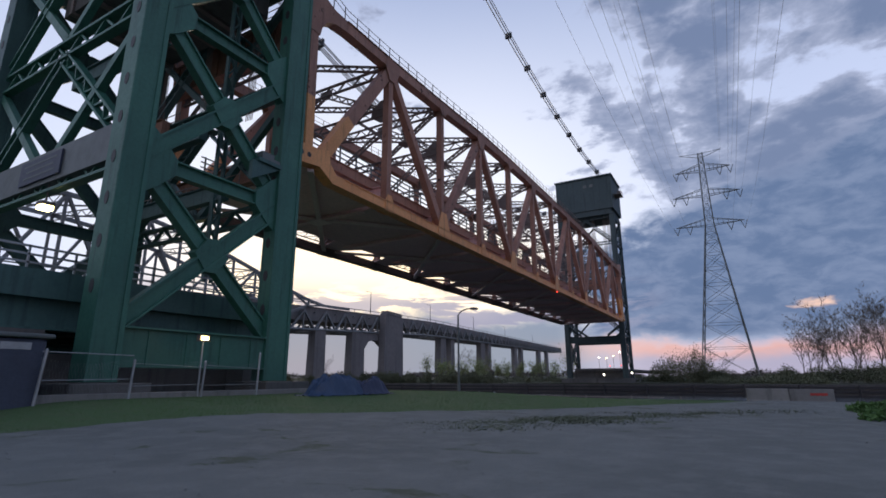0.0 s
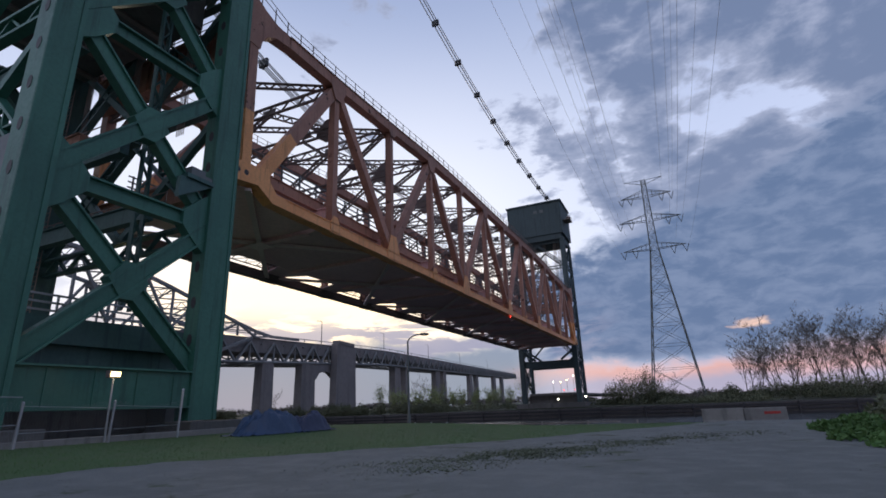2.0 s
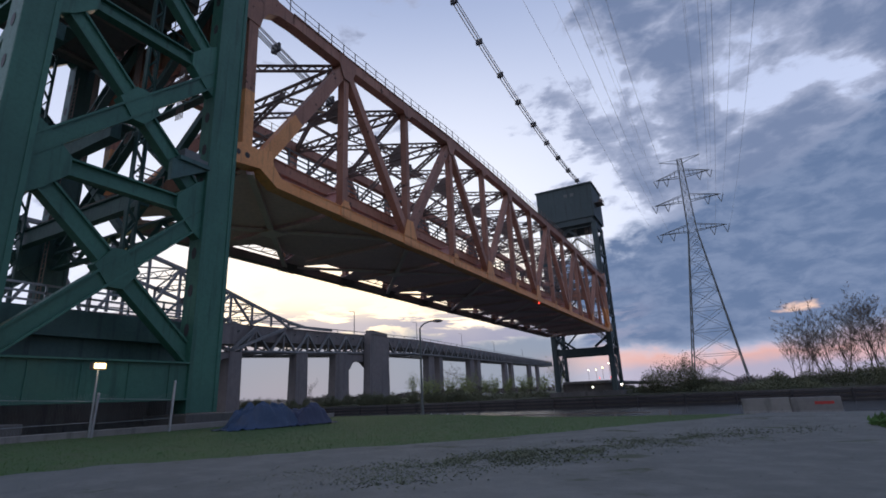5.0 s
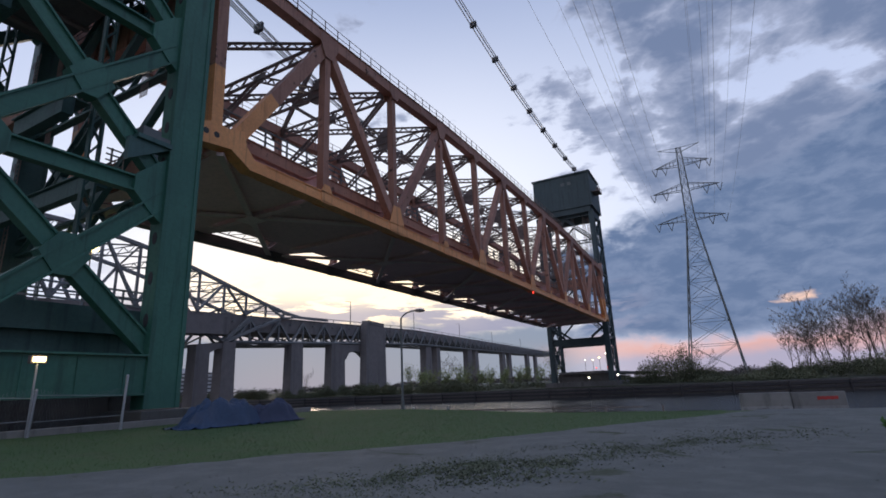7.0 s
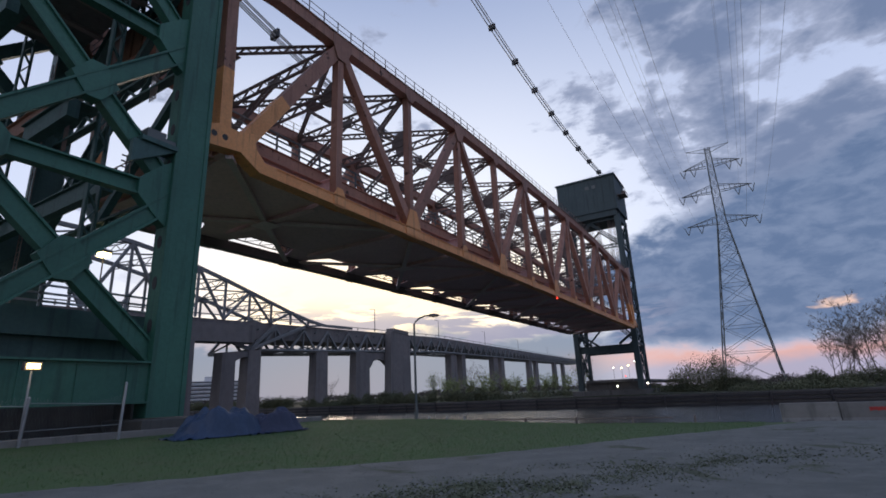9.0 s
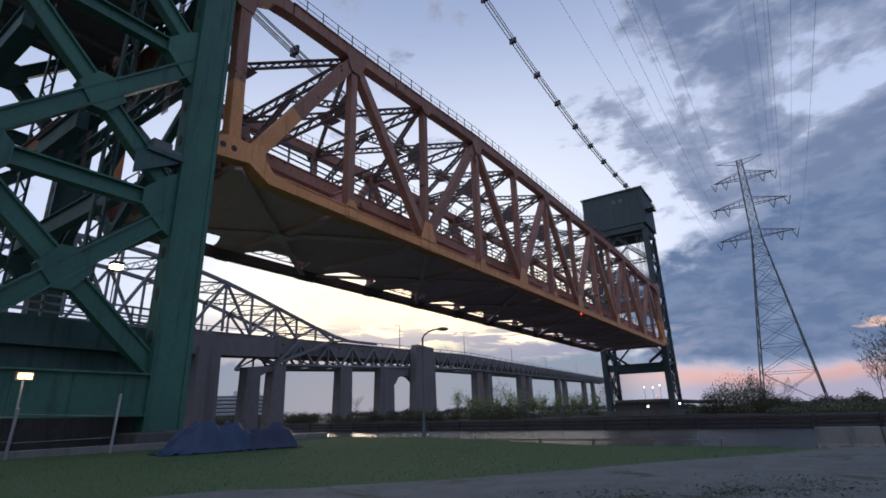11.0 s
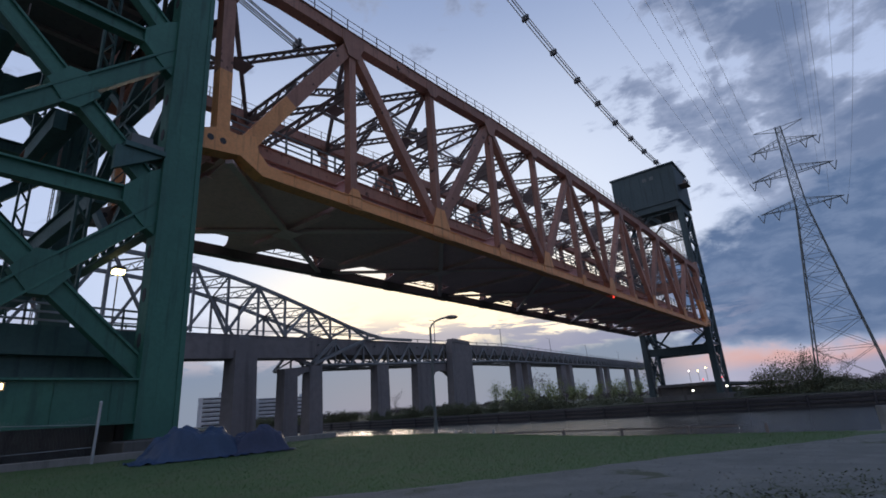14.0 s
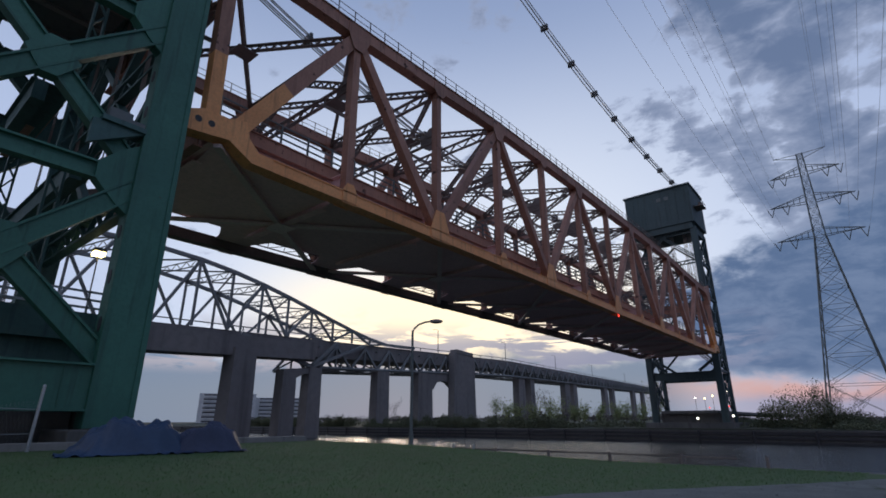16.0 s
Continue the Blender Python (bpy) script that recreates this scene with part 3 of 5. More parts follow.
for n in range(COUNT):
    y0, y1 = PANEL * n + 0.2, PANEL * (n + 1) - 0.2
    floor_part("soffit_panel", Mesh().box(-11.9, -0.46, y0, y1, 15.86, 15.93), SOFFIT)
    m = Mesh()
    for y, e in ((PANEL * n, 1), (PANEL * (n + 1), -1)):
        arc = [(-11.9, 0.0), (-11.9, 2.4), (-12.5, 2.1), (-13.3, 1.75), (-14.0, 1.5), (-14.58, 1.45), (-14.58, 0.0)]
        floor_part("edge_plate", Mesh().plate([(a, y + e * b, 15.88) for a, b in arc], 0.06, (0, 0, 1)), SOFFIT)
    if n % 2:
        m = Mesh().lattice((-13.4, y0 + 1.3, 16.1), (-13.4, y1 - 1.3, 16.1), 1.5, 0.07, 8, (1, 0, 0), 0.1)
        floor_part("edge_lacing", m, DIM_STEEL)
floor_part("deck", deck, SOFFIT, "brown steel deck on stringers, paled for bounce light")
for x in (-1.45, -12.8):
    m = Mesh().ibeam((x, 0.3, 17.85), (x, PANEL * COUNT - 0.3, 17.85), 0.28, 0.95, 0.06)
    floor_part("kerb_girder", m, BROWN)
    m = Mesh()
    for z in (18.75, 19.2, 19.65):
        m.beam((x, 0.6, z), (x, PANEL * COUNT - 0.6, z), 0.07, 0.10)
    rail_ob = floor_part("roadway_rail", m, GREY_STEEL, "grey steel roadway railing")
    post = Mesh().box(-0.045, 0.045, -0.06, 0.06, 18.3 - LOW, 19.75 - LOW).data("rail_post", GREY_STEEL)
    for k in range(0, 55):
        part("rail_post", post, None, rail_ob).location = (x, 1.0 + k * 2.04, FLOOR)
# bottom laterals under the floor, paled in the same way
for n in range(0, COUNT, 2):
    for a, b in ((0, -WIDTH), (-WIDTH, 0)):
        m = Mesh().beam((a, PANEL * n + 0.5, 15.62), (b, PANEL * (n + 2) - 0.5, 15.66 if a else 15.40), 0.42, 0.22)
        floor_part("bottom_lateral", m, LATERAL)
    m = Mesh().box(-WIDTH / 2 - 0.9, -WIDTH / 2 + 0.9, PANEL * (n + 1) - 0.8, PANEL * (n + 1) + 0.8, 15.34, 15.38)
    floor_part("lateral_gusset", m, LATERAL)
# top laterals and sway frames, their backlit darkness put into the steel colour
for n in range(0, COUNT + 1):
    y = PANEL * n if 0 < n < COUNT else (-0.4 if n == 0 else PANEL * COUNT + 0.4)
    tz = top_z(y)
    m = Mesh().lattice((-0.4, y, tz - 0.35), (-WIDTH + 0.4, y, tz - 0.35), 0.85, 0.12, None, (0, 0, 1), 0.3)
    sp("top_strut", m, DIM_STEEL)
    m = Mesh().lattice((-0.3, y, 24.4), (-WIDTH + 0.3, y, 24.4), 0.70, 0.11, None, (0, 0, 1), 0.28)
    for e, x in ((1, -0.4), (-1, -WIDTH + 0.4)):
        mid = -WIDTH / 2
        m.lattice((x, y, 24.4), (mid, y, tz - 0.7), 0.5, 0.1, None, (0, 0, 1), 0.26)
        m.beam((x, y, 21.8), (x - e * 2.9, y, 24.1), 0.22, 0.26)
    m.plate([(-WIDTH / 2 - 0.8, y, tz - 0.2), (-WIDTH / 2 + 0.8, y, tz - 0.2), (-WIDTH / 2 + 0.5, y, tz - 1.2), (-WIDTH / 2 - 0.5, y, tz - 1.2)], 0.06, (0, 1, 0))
    sp("sway_frame", m, DIM_STEEL)
for n in range(COUNT):
    y0, y1 = PANEL * n, PANEL * (n + 1)
    tz, tz1 = top_z(y0), top_z(y1)
    for a, b in ((-0.4, -WIDTH + 0.4), (-WIDTH + 0.4, -0.4)):
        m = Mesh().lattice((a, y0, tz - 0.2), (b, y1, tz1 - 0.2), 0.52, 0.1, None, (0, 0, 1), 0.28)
        sp("top_lateral", m, DIM_STEEL)
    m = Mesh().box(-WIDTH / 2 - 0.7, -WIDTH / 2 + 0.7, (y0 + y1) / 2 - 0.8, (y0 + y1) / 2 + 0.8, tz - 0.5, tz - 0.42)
    sp("lateral_plate", m, DIM_STEEL)
for n in range(1, COUNT):
    for x, e in ((-0.3, -1), (-WIDTH + 0.3, 1)):
        y = PANEL * n
        m = Mesh().plate([(x, y, 23.4), (x + e * 0.5, y, 23.4), (x + e * 1.5, y, 24.1), (x + e * 1.5, y, 24.8), (x + e * 0.5, y, 25.6), (x, y, 25.6)], 0.08, (0, 1, 0))
        sp("sway_plate", m, DIM_STEEL)
for sgn, y0 in ((1, 0.0), (-1, PANEL * COUNT)):
    y = y0 - sgn * 1.35
    girder = sp("lifting_girder", Mesh().box(-WIDTH + 0.3, -0.3, y - 0.22, y + 0.22, 24.35, 26.9).box(-WIDTH + 0.3, -0.3, y - 0.42, y + 0.42, 26.904, 27.0).box(-WIDTH + 0.3, -0.3, y - 0.42, y + 0.42, 24.25, 24.346), BROWN, "deep red-brown plate girder that lifts the span")
    rib = Mesh().box(-0.04, 0.04, -0.36, 0.36, 24.35 - LOW, 26.9 - LOW).data("stiffener", BROWN)
    for k in range(11):
        part("stiffener", rib, None, girder).location = (-1.1 - k * 1.28, y, 0)
    m = Mesh()
    for z in (27.5, 28.05):
        m.beam((-WIDTH + 0.4, y - 0.38, z), (-0.4, y - 0.38, z), 0.05, 0.05)
    for k in range(11):
        m.beam((-0.8 - k * 1.34, y - 0.38, 27.0), (-0.8 - k * 1.34, y - 0.38, 28.08), 0.05, 0.05)
    sp("girder_rail", m, DIM_STEEL, "thin dark handrail on the lifting girder")
    sp("end_floor_girder", Mesh().ibeam((-WIDTH + 0.5, y0 - sgn * 0.3, 15.95), (-0.5, y0 - sgn * 0.3, 15.95), 0.5, 1.6, 0.1), BROWN)
lamp = Mesh().tube((0.3, 6 * PANEL, 14.55), (0.3, 6 * PANEL, 14.82), 0.09, 0.08, 10)
sp("navigation_light", lamp, WARN, "red navigation light under the chord")

# ---- near tower ----
FY, RY = -2.5, -11.9
LX, FX = 0.85, -16.0
tower = thing("lift_tower", "dark green riveted steel lift tower with crossed bracing", "bridge tower", (LX, FY, 1.5))


def tw(name, mesh, mat=None, label=""):
    mesh.v = [(x - LX, y - FY, z - 1.5) for x, y, z in mesh.v]
    return part(name, mesh, mat or GREEN, tower, label)


LEVELS = [3.4, 11.45, 20.0, 28.5, 37.0, 45.5, 54.0]


def tower_leg(x, y, wy, wx, z0, z1, mat, lean=0.0):
    m = Mesh()
    m.beam((x, y, z0), (x, y + lean, z1), wx, wy, (0, 1, 0))
    leg = tw("leg", m, mat)
    for e in (-1, 1):
        for g in (-1, 1):
            m = Mesh().beam((x + e * (wx / 2 + 0.02), y + g * (wy / 2 - 0.12), z0), (x + e * (wx / 2 + 0.02), y + lean + g * (wy / 2 - 0.12), z1), 0.05, 0.22, (0, 1, 0))
            m.v = [(p - LX, q - FY, w - 1.5) for p, q, w in m.v]
            part("edge_angle", m, mat, leg)
    hole = Mesh().tube((0, -0.02, 0), (0, 0.05, 0), 0.2, None, 12).data("access_hole", BLACK)
    z = z0 + 4.0
    while z < min(z1, 40):
        ob = part("access_hole", hole, None, leg, "dark oval access hole")
        ob.location = (x - LX, y + lean * (z - z0) / (z1 - z0) - wy / 2 - FY, z - 1.5)
        ob.scale = (0.9, 1, 1.6)
        z += 2.0


for x in (LX, FX):
    mat = GREEN if x == LX else GREEN_DARK
    tower_leg(x, FY, 1.75, 0.9, 1.05, 58, mat)
    tower_leg(x, RY, 1.30, 1.2, 1.05, 58, mat)
    # base plate girder between the legs
    m = Mesh().box(x - 0.35, x + 0.35, RY + 0.66, FY - 0.88, 1.75, 3.35)
    tw("base_girder", m, mat)
    for k in range(4):
        y = RY + 1.9 + k * 1.9
        tw("stiffener", Mesh().box(x - 0.39, x + 0.39, y - 0.02, y + 0.02, 1.8, 3.3), mat)
    tw("top_flange", Mesh().box(x - 0.55, x + 0.55, RY + 0.66, FY - 0.88, 3.354, 3.44), mat)
    tw("bottom_flange", Mesh().box(x - 0.55, x + 0.55, RY + 0.66, FY - 0.88, 1.66, 1.746), mat)
    for i, (z0, z1) in enumerate(zip(LEVELS, LEVELS[1:])):
        for a, b in (((x, RY + 0.3, z0), (x, FY - 0.3, z1)), ((x, FY - 0.3, z0), (x, RY + 0.3, z1))):
            off = 0.06 if a[1] < b[1] else -0.06
            m = Mesh()
            a, b = Vector(a) + Vector((off, 0, 0)), Vector(b) + Vector((off, 0, 0))
            d = (b - a).normalized()
            n = d.cross(Vector((1, 0, 0)))
            m.beam(a, b, 0.30, 0.62, n)
            brace = tw("brace", m, mat)
            for e in (-0.36, 0.36):
                m = Mesh().beam(a + n * e, b + n * e, 0.55, 0.10, n)
                m.v = [(p - LX, q - FY, w - 1.5) for p, q, w in m.v]
                part("flange", m, mat, brace)
        c = (RY + FY) / 2
        m = Mesh().plate([(x, c - 1.0, (z0 + z1) / 2), (x, c - 0.3, (z0 + z1) / 2 + 0.9), (x, c + 0.3, (z0 + z1) / 2 + 0.9), (x, c + 1.0, (z0 + z1) / 2), (x, c + 0.3, (z0 + z1) / 2 - 0.9), (x, c - 0.3, (z0 + z1) / 2 - 0.9)], 0.62, (1, 0, 0))
        tw("centre_gusset", m, mat)
        for y, s in ((RY + 0.6, 1), (FY - 0.7, -1)):
            m = Mesh().plate([(x, y, z1 - 1.8), (x, y + s * 0.7, z1 - 1.3), (x, y + s * 1.6, z1 - 0.4), (x, y + s * 1.6, z1 + 0.4), (x, y + s * 0.7, z1 + 1.3), (x, y, z1 + 1.8)], 0.60, (1, 0, 0))
            tw("leg_gusset", m, mat)
        m = Mesh().ibeam((x, RY + 0.6, z1), (x, FY - 0.8, z1), 0.5, 0.8, 0.09)
        tw("strut", m, mat)
# transverse frames
for y, mat in ((FY, GREEN_DARK), (RY, GREEN)):
    for i, (z0, z1) in enumerate(zip(LEVELS, LEVELS[1:])):
        if i > 0:
            mid = (LX + FX) / 2
            for a, b in (((LX, y, z0 + 0.4), (mid, y, z1 - 0.6)), ((FX, y, z0 + 0.4), (mid, y, z1 - 0.6))):
                m = Mesh().lattice(a, b, 0.75, 0.14, None, (0, 0, 1), 0.5)
                tw("portal_brace", m, mat)
            for a, b in (((LX, y, z1 - 0.4), (mid, y, z0 + 0.6)), ((FX, y, z1 - 0.4), (mid, y, z0 + 0.6))):
                m = Mesh().beam(a, b, 0.4, 0.45)
                tw("portal_brace", m, mat)
        m = Mesh().lattice((LX - 0.6, y, z1), (FX + 0.6, y, z1), 1.1, 0.16, None, (0, 0, 1), 0.5)
        tw("portal_strut", m, mat)
# road portal girder with sign on the landward face
m = Mesh().box(FX + 0.62, LX - 0.62, RY - 0.3, RY + 0.3, 11.3, 13.2)
tw("portal_girder", m, GREY_STEEL, "grey plate girder over the roadway")
m = Mesh().box(-9.4, -4.9, RY - 0.42, RY - 0.32, 11.55, 12.9)
sign = tw("sign_board", m, CANVAS, "weathered pale sign board")
m = Mesh()
for z, w in ((12.6, 1.8), (12.25, 1.5), (11.9, 1.7)):
    m.box(-7.15 - w, -7.15 + w, RY - 0.435, RY - 0.425, z - 0.05, z + 0.05)
tw("sign_lettering", m, GREY_STEEL, "unreadable lines of lettering")
# counterweight and its hangers, rust-stained maintenance platforms
cw = thing("counterweight", "dark concrete counterweight hanging inside the lift tower", "counterweight", (-8, -5.9, 25.6))
part("block", Mesh().box(FX + 10.2, LX + 5.8, -4.4, 2.7, 0.2, 9.6), DARK_CONCRETE, cw)
for k in range(5):
    x = FX + 11.4 + k * 2.7
    part("steel_strap", Mesh().box(x - 0.2, x + 0.2, -4.55, 2.85, 0.0, 9.7), DIM_STEEL, cw)
for k in range(4):
    x = FX + 3.5 + k * 3.2
    m = Mesh()
    for j in range(6):
        m.tube((x + 8 + j * 0.22, 0.2, 9.7), (x + 8 + j * 0.22, 0.2, 30.0), 0.035, None, 5)
    part("hoist_rope", m, DIM_STEEL, cw)
for x0, x1, y, z in ((-1.2, -6.0, -7.0, 15.2), (-7.0, -14.5, -6.0, 17.5), (-3.0, -12.0, -9.5, 20.3), (-1.5, -15.0, -4.9, 12.2)):
    m = Mesh().beam((x0, y, z), (x1, y, z), 0.5, 0.9)
    m.box(x1, x0, y - 0.4, y + 0.9, z + 0.46, z + 0.52)
    tw("platform_girder", m, BROWN if x1 == -14.5 else GREEN_DARK, "rust-brown platform girder" if x1 == -14.5 else "")
    m = Mesh()
    n = int((x0 - x1) / 1.3)
    for k in range(n + 1):
        x = x0 + (x1 - x0) * k / n
        m.beam((x, y + 0.85, z + 0.5), (x, y + 0.85, z + 1.6), 0.05, 0.05)
    for h in (1.0, 1.55):
        m.beam((x0, y + 0.85, z + h), (x1, y + 0.85, z + h), 0.05, 0.05)
    tw("platform_rail", m, DIM_STEEL, "thin platform railing")
m = Mesh().box(0.3, 1.5, -5.1, -3.36, 13.62, 13.85)
m.plate([(1.2, -3.4, 13.6), (1.2, -5.4, 13.6), (1.2, -5.4, 12.4)], 0.3, (1, 0, 0))
tw("bearing_bracket", m, GREEN_DARK)
m = Mesh().box(0.6, 1.5, -4.9, -4.0, 13.852, 14.3).box(0.8, 1.4, -3.98, -3.45, 13.852, 14.1)
tw("guide_machinery", m, GREY_STEEL, "pale greased guide machinery")
# guide rails, inner lattice frames and rope bundles
for x in (LX - 2.2, FX + 2.2):
    tw("guide_rail", Mesh().lattice((x, -5.6, 6.5), (x, -5.6, 56), 0.5, 0.1, 60, (0, 1, 0), 0.3), GREEN_DARK)
for z in (17.4, 41.0):
    tw("inner_strut", Mesh().lattice((LX - 1, -5.6, z), (FX + 1, -5.6, z), 0.8, 0.12, 18, (0, 0, 1), 0.3), GREEN_DARK)
for k in range(3):
    x = -2.6 - 5.4 * k
    m = Mesh()
    for j in range(5):
        m.tube((x - j * 0.16, -2.7, 18.5), (x - j * 0.16, -2.6, 58), 0.03, None, 5)
    tw("hoist_rope", m, DIM_STEEL, "dark steel hoist rope")
# ladder
m = Mesh()
for e in (0, 0.45):
    m.beam((-12.8 + e, -4.4, 5), (-12.8 + e, -4.4, 24), 0.05, 0.05)
for k in range(60):
    m.beam((-12.8, -4.4, 5.2 + k * 0.31), (-12.35, -4.4, 5.2 + k * 0.31), 0.03, 0.03)
tw("ladder", m, DIM_STEEL)
for x in (LX, FX):
    for y in (FY, RY):
        m = Mesh().box(x - 1.6, x + 1.6, y - 1.6, y + 1.6, -1.0, 1.01)
        structure("tower_pier", m, DARK_CONCRETE, "stained concrete pier under a tower leg", "pier", 0.05)

# approach roadway through the tower
road = thing("approach_span", "concrete approach roadway with steel girders and railing", "bridge deck", (-8, -30, 4.4))


def rd(name, mesh, mat, label=""):
    mesh.v = [(x + 8, y + 30, z - 4.4) for x, y, z in mesh.v]
    return part(name, mesh, mat, road, label)


rd("slab", Mesh().box(-15.4, -1.2, -110, -1.2, 5.0, 5.5), DARK_CONCRETE)
for x in (-1.2, -15.4):
    rd("parapet", Mesh().box(x - 0.16, x + 0.16, -110, -1.2, 4.55, 5.75), GREEN_DARK)
    m = Mesh()
    for k in range(60):
        m.beam((x, -1.6 - k * 1.8, 5.75), (x, -1.6 - k * 1.8, 6.75), 0.08, 0.08)
    for z in (6.0, 6.35, 6.7):
        m.beam((x, -110, z), (x, -1.3, z), 0.08, 0.09)
    rd("railing", m, GALV, "pale galvanised railing")
for x in (-1.7, -5.0, -8.2, -11.5, -14.9):
    rd("girder", Mesh().ibeam((x, -110, 4.1), (x, -1.4, 4.1), 0.5, 1.7, 0.08), GREEN_DARK)
kerb = Mesh().box(2.25, 2.5, -30.0, 6.0, -0.1, 0.62)
structure("trim_tower_kerb", kerb, CONCRETE, "low concrete kerb along the tower base", "kerb", 0.03)
m = Mesh().box(-16.0, -0.9, -16.5, -13.2, -0.5, 3.2)
structure("abutment", m, DARK_CONCRETE, "dark concrete abutment beneath the approach roadway", "abutment")
m = Mesh().box(-3.2, -2.6, -13.1, -2.7, -0.5, 2.3)
structure("plinth_wall", m, DARK_CONCRETE, "low dark concrete plinth wall inside the tower base", "wall")
m = Mesh().box(-16.0, -1.3, -2.6, -1.4, -0.5, 3.2)
structure("front_abutment", m, DARK_CONCRETE, "dark concrete canal-side bearing wall", "abutment")

# ---- far tower ----
TX0, TX1, TY0, TY1 = -0.8, -15.3, 115.8, 125.2
REAR = 0.0                      # how far the rear legs splay at the foot
HEAD = 45.6
far_tower = thing("far_lift_tower", "dark green far lift tower topped by a machine house", "bridge tower", (TX0, TY0, 2.0))


def ft(name, mesh, mat=None, label="", parent=None):
    mesh.v = [(x - TX0, y - TY0, z - 2.0) for x, y, z in mesh.v]
    return part(name, mesh, mat or HOUSE, parent or far_tower, label)


def rear_y(z):
    return TY1 + REAR * (HEAD - z) / HEAD


FL = [3.6, 12.0, 20.4, 28.8, 37.2, 44.8]
for x in (TX0, TX1):
    leg = ft("leg", Mesh().beam((x, TY0, 1.0), (x, TY0, HEAD), 1.25, 1.3, (0, 1, 0)))
    for e in (-1, 1):
        ft("edge_angle", Mesh().beam((x + e * 0.65, TY0 - 0.45, 1.0), (x + e * 0.65, TY0 - 0.45, HEAD), 0.05, 0.28, (0, 1, 0)), None, "", leg)
    ft("rear_leg", Mesh().lattice((x, rear_y(1.0), 1.0), (x, TY1, HEAD), 0.9, 0.3, 34, (0, 1, 0), 0.7))
    for z0, z1 in zip(FL, FL[1:]):
        for a, b, o in (((x, TY0, z0), (x, rear_y(z1), z1), 0.12), ((x, rear_y(z0), z0), (x, TY0, z1), -0.12)):
            ft("brace", Mesh().lattice(Vector(a) + Vector((o, 0, 0)), Vector(b) + Vector((o, 0, 0)), 0.6, 0.2, None, (1, 0, 0), 0.4))
        ft("strut", Mesh().beam((x, TY0, z1), (x, rear_y(z1), z1), 0.45, 0.6))
mid = (TX0 + TX1) / 2
for y in (TY0, rear_y(11.0)):
    ft("portal_girder", Mesh().ibeam((TX0, y, 11.0), (TX1, y, 11.0), 0.55, 1.7, 0.15))
    for x, s in ((TX0, -1), (TX1, 1)):
        ft("knee_brace", Mesh().beam((x, y, 14.8), (x + s * 3.8, y, 12.0), 0.45, 0.55))
for z0, z1 in zip(FL[1:], FL[2:]):
    for x in (TX0, TX1):
        ft("portal_brace", Mesh().lattice((x, TY0, z0 + 0.5), (mid, TY0, z1 - 0.5), 0.5, 0.16, None, (0, 0, 1), 0.4))
        ft("portal_brace", Mesh().beam((x, rear_y(z0), z0 + 0.5), (mid, rear_y(z1), z1 - 0.5), 0.35, 0.4))
    ft("portal_strut", Mesh().lattice((TX0, TY0, z1), (TX1, TY0, z1), 0.8, 0.2, None, (0, 0, 1), 0.4))
for x in (TX0 - 1.0, TX0 - 2.2, -6.0, -10.5, TX1 + 1.2):
    m = Mesh()
    for j in range(4):
        m.tube((x - j * 0.25, TY0 + 1.4, 26), (x - j * 0.25, TY0 + 1.4, HEAD + 0.5), 0.06, None, 5)
    ft("hoist_rope", m, DIM_STEEL)
ft("machine_house", Mesh().box(TX1 - 0.5, TX0 + 0.7, TY0 - 1.2, TY1 + 1.4, HEAD + 1.2, 56.4), HOUSE)
ft("house_floor", Mesh().box(TX1 + 0.6, TX0 + 0.1, TY0 - 0.9, TY1 + 1.0, HEAD - 0.4, HEAD + 1.196), HOUSE, "dark plate girder floor")
ft("roof", Mesh().box(TX1 - 0.8, TX0 + 1.0, TY0 - 1.5, TY1 + 1.7, 56.404, 56.8), HOUSE)
for k in range(6):
    x = TX1 + 1.5 + k * 2.6
    ft("wall_seam", Mesh().box(x - 0.06, x + 0.06, TY0 - 1.26, TY0 - 1.204, HEAD + 1.3, 56.3), HOUSE)
for x in (-5.6, -7.4):
    ft("window", Mesh().box(x - 0.5, x + 0.5, TY0 - 1.30, TY0 - 1.204, 53.6, 54.5), GREY_STEEL, "pale small window")
m = Mesh().box(TX0 + 0.704, TX0 + 2.7, TY0 + 0.8, TY0 + 4.6, 51.0, 51.2)
for y in (0.8, 2.6, 4.5):
    m.beam((TX0 + 2.6, TY0 + y, 51.2), (TX0 + 2.6, TY0 + y, 52.3), 0.09, 0.09)
m.beam((TX0 + 2.6, TY0 + 0.8, 52.25), (TX0 + 2.6, TY0 + 4.6, 52.25), 0.09, 0.09)
ft("side_platform", m, DIM_STEEL)
ft("equipment_box", Mesh().box(TX0 + 1.7, TX0 + 2.5, TY0 + 1.4, TY0 + 3.6, 51.204, 52.1), DIM_STEEL)
m = Mesh().box(TX1 - 1.6, TX0 + 1.6, TY0 - 3.0, TY1 + 6.5, -5.5, 0.96)
structure("far_tower_pier", m, DARK_CONCRETE, "dark concrete pier under the far tower", "pier")
m = Mesh().box(TX1 + 0.9, TX0 - 0.9, TY0 + 1.0, TY1 + 2.0, 0.964, 2.9)
structure("far_abutment", m, DARK_CONCRETE, "dark concrete abutment under the far tower", "abutment")
far_deck = Mesh().box(TX1 + 1.5, TX0 - 1.5, TY0 - 0.8, 260, 2.904, 3.5)
structure("far_road", far_deck, DARK_CONCRETE, "dark approach roadway behind the far tower", "road")

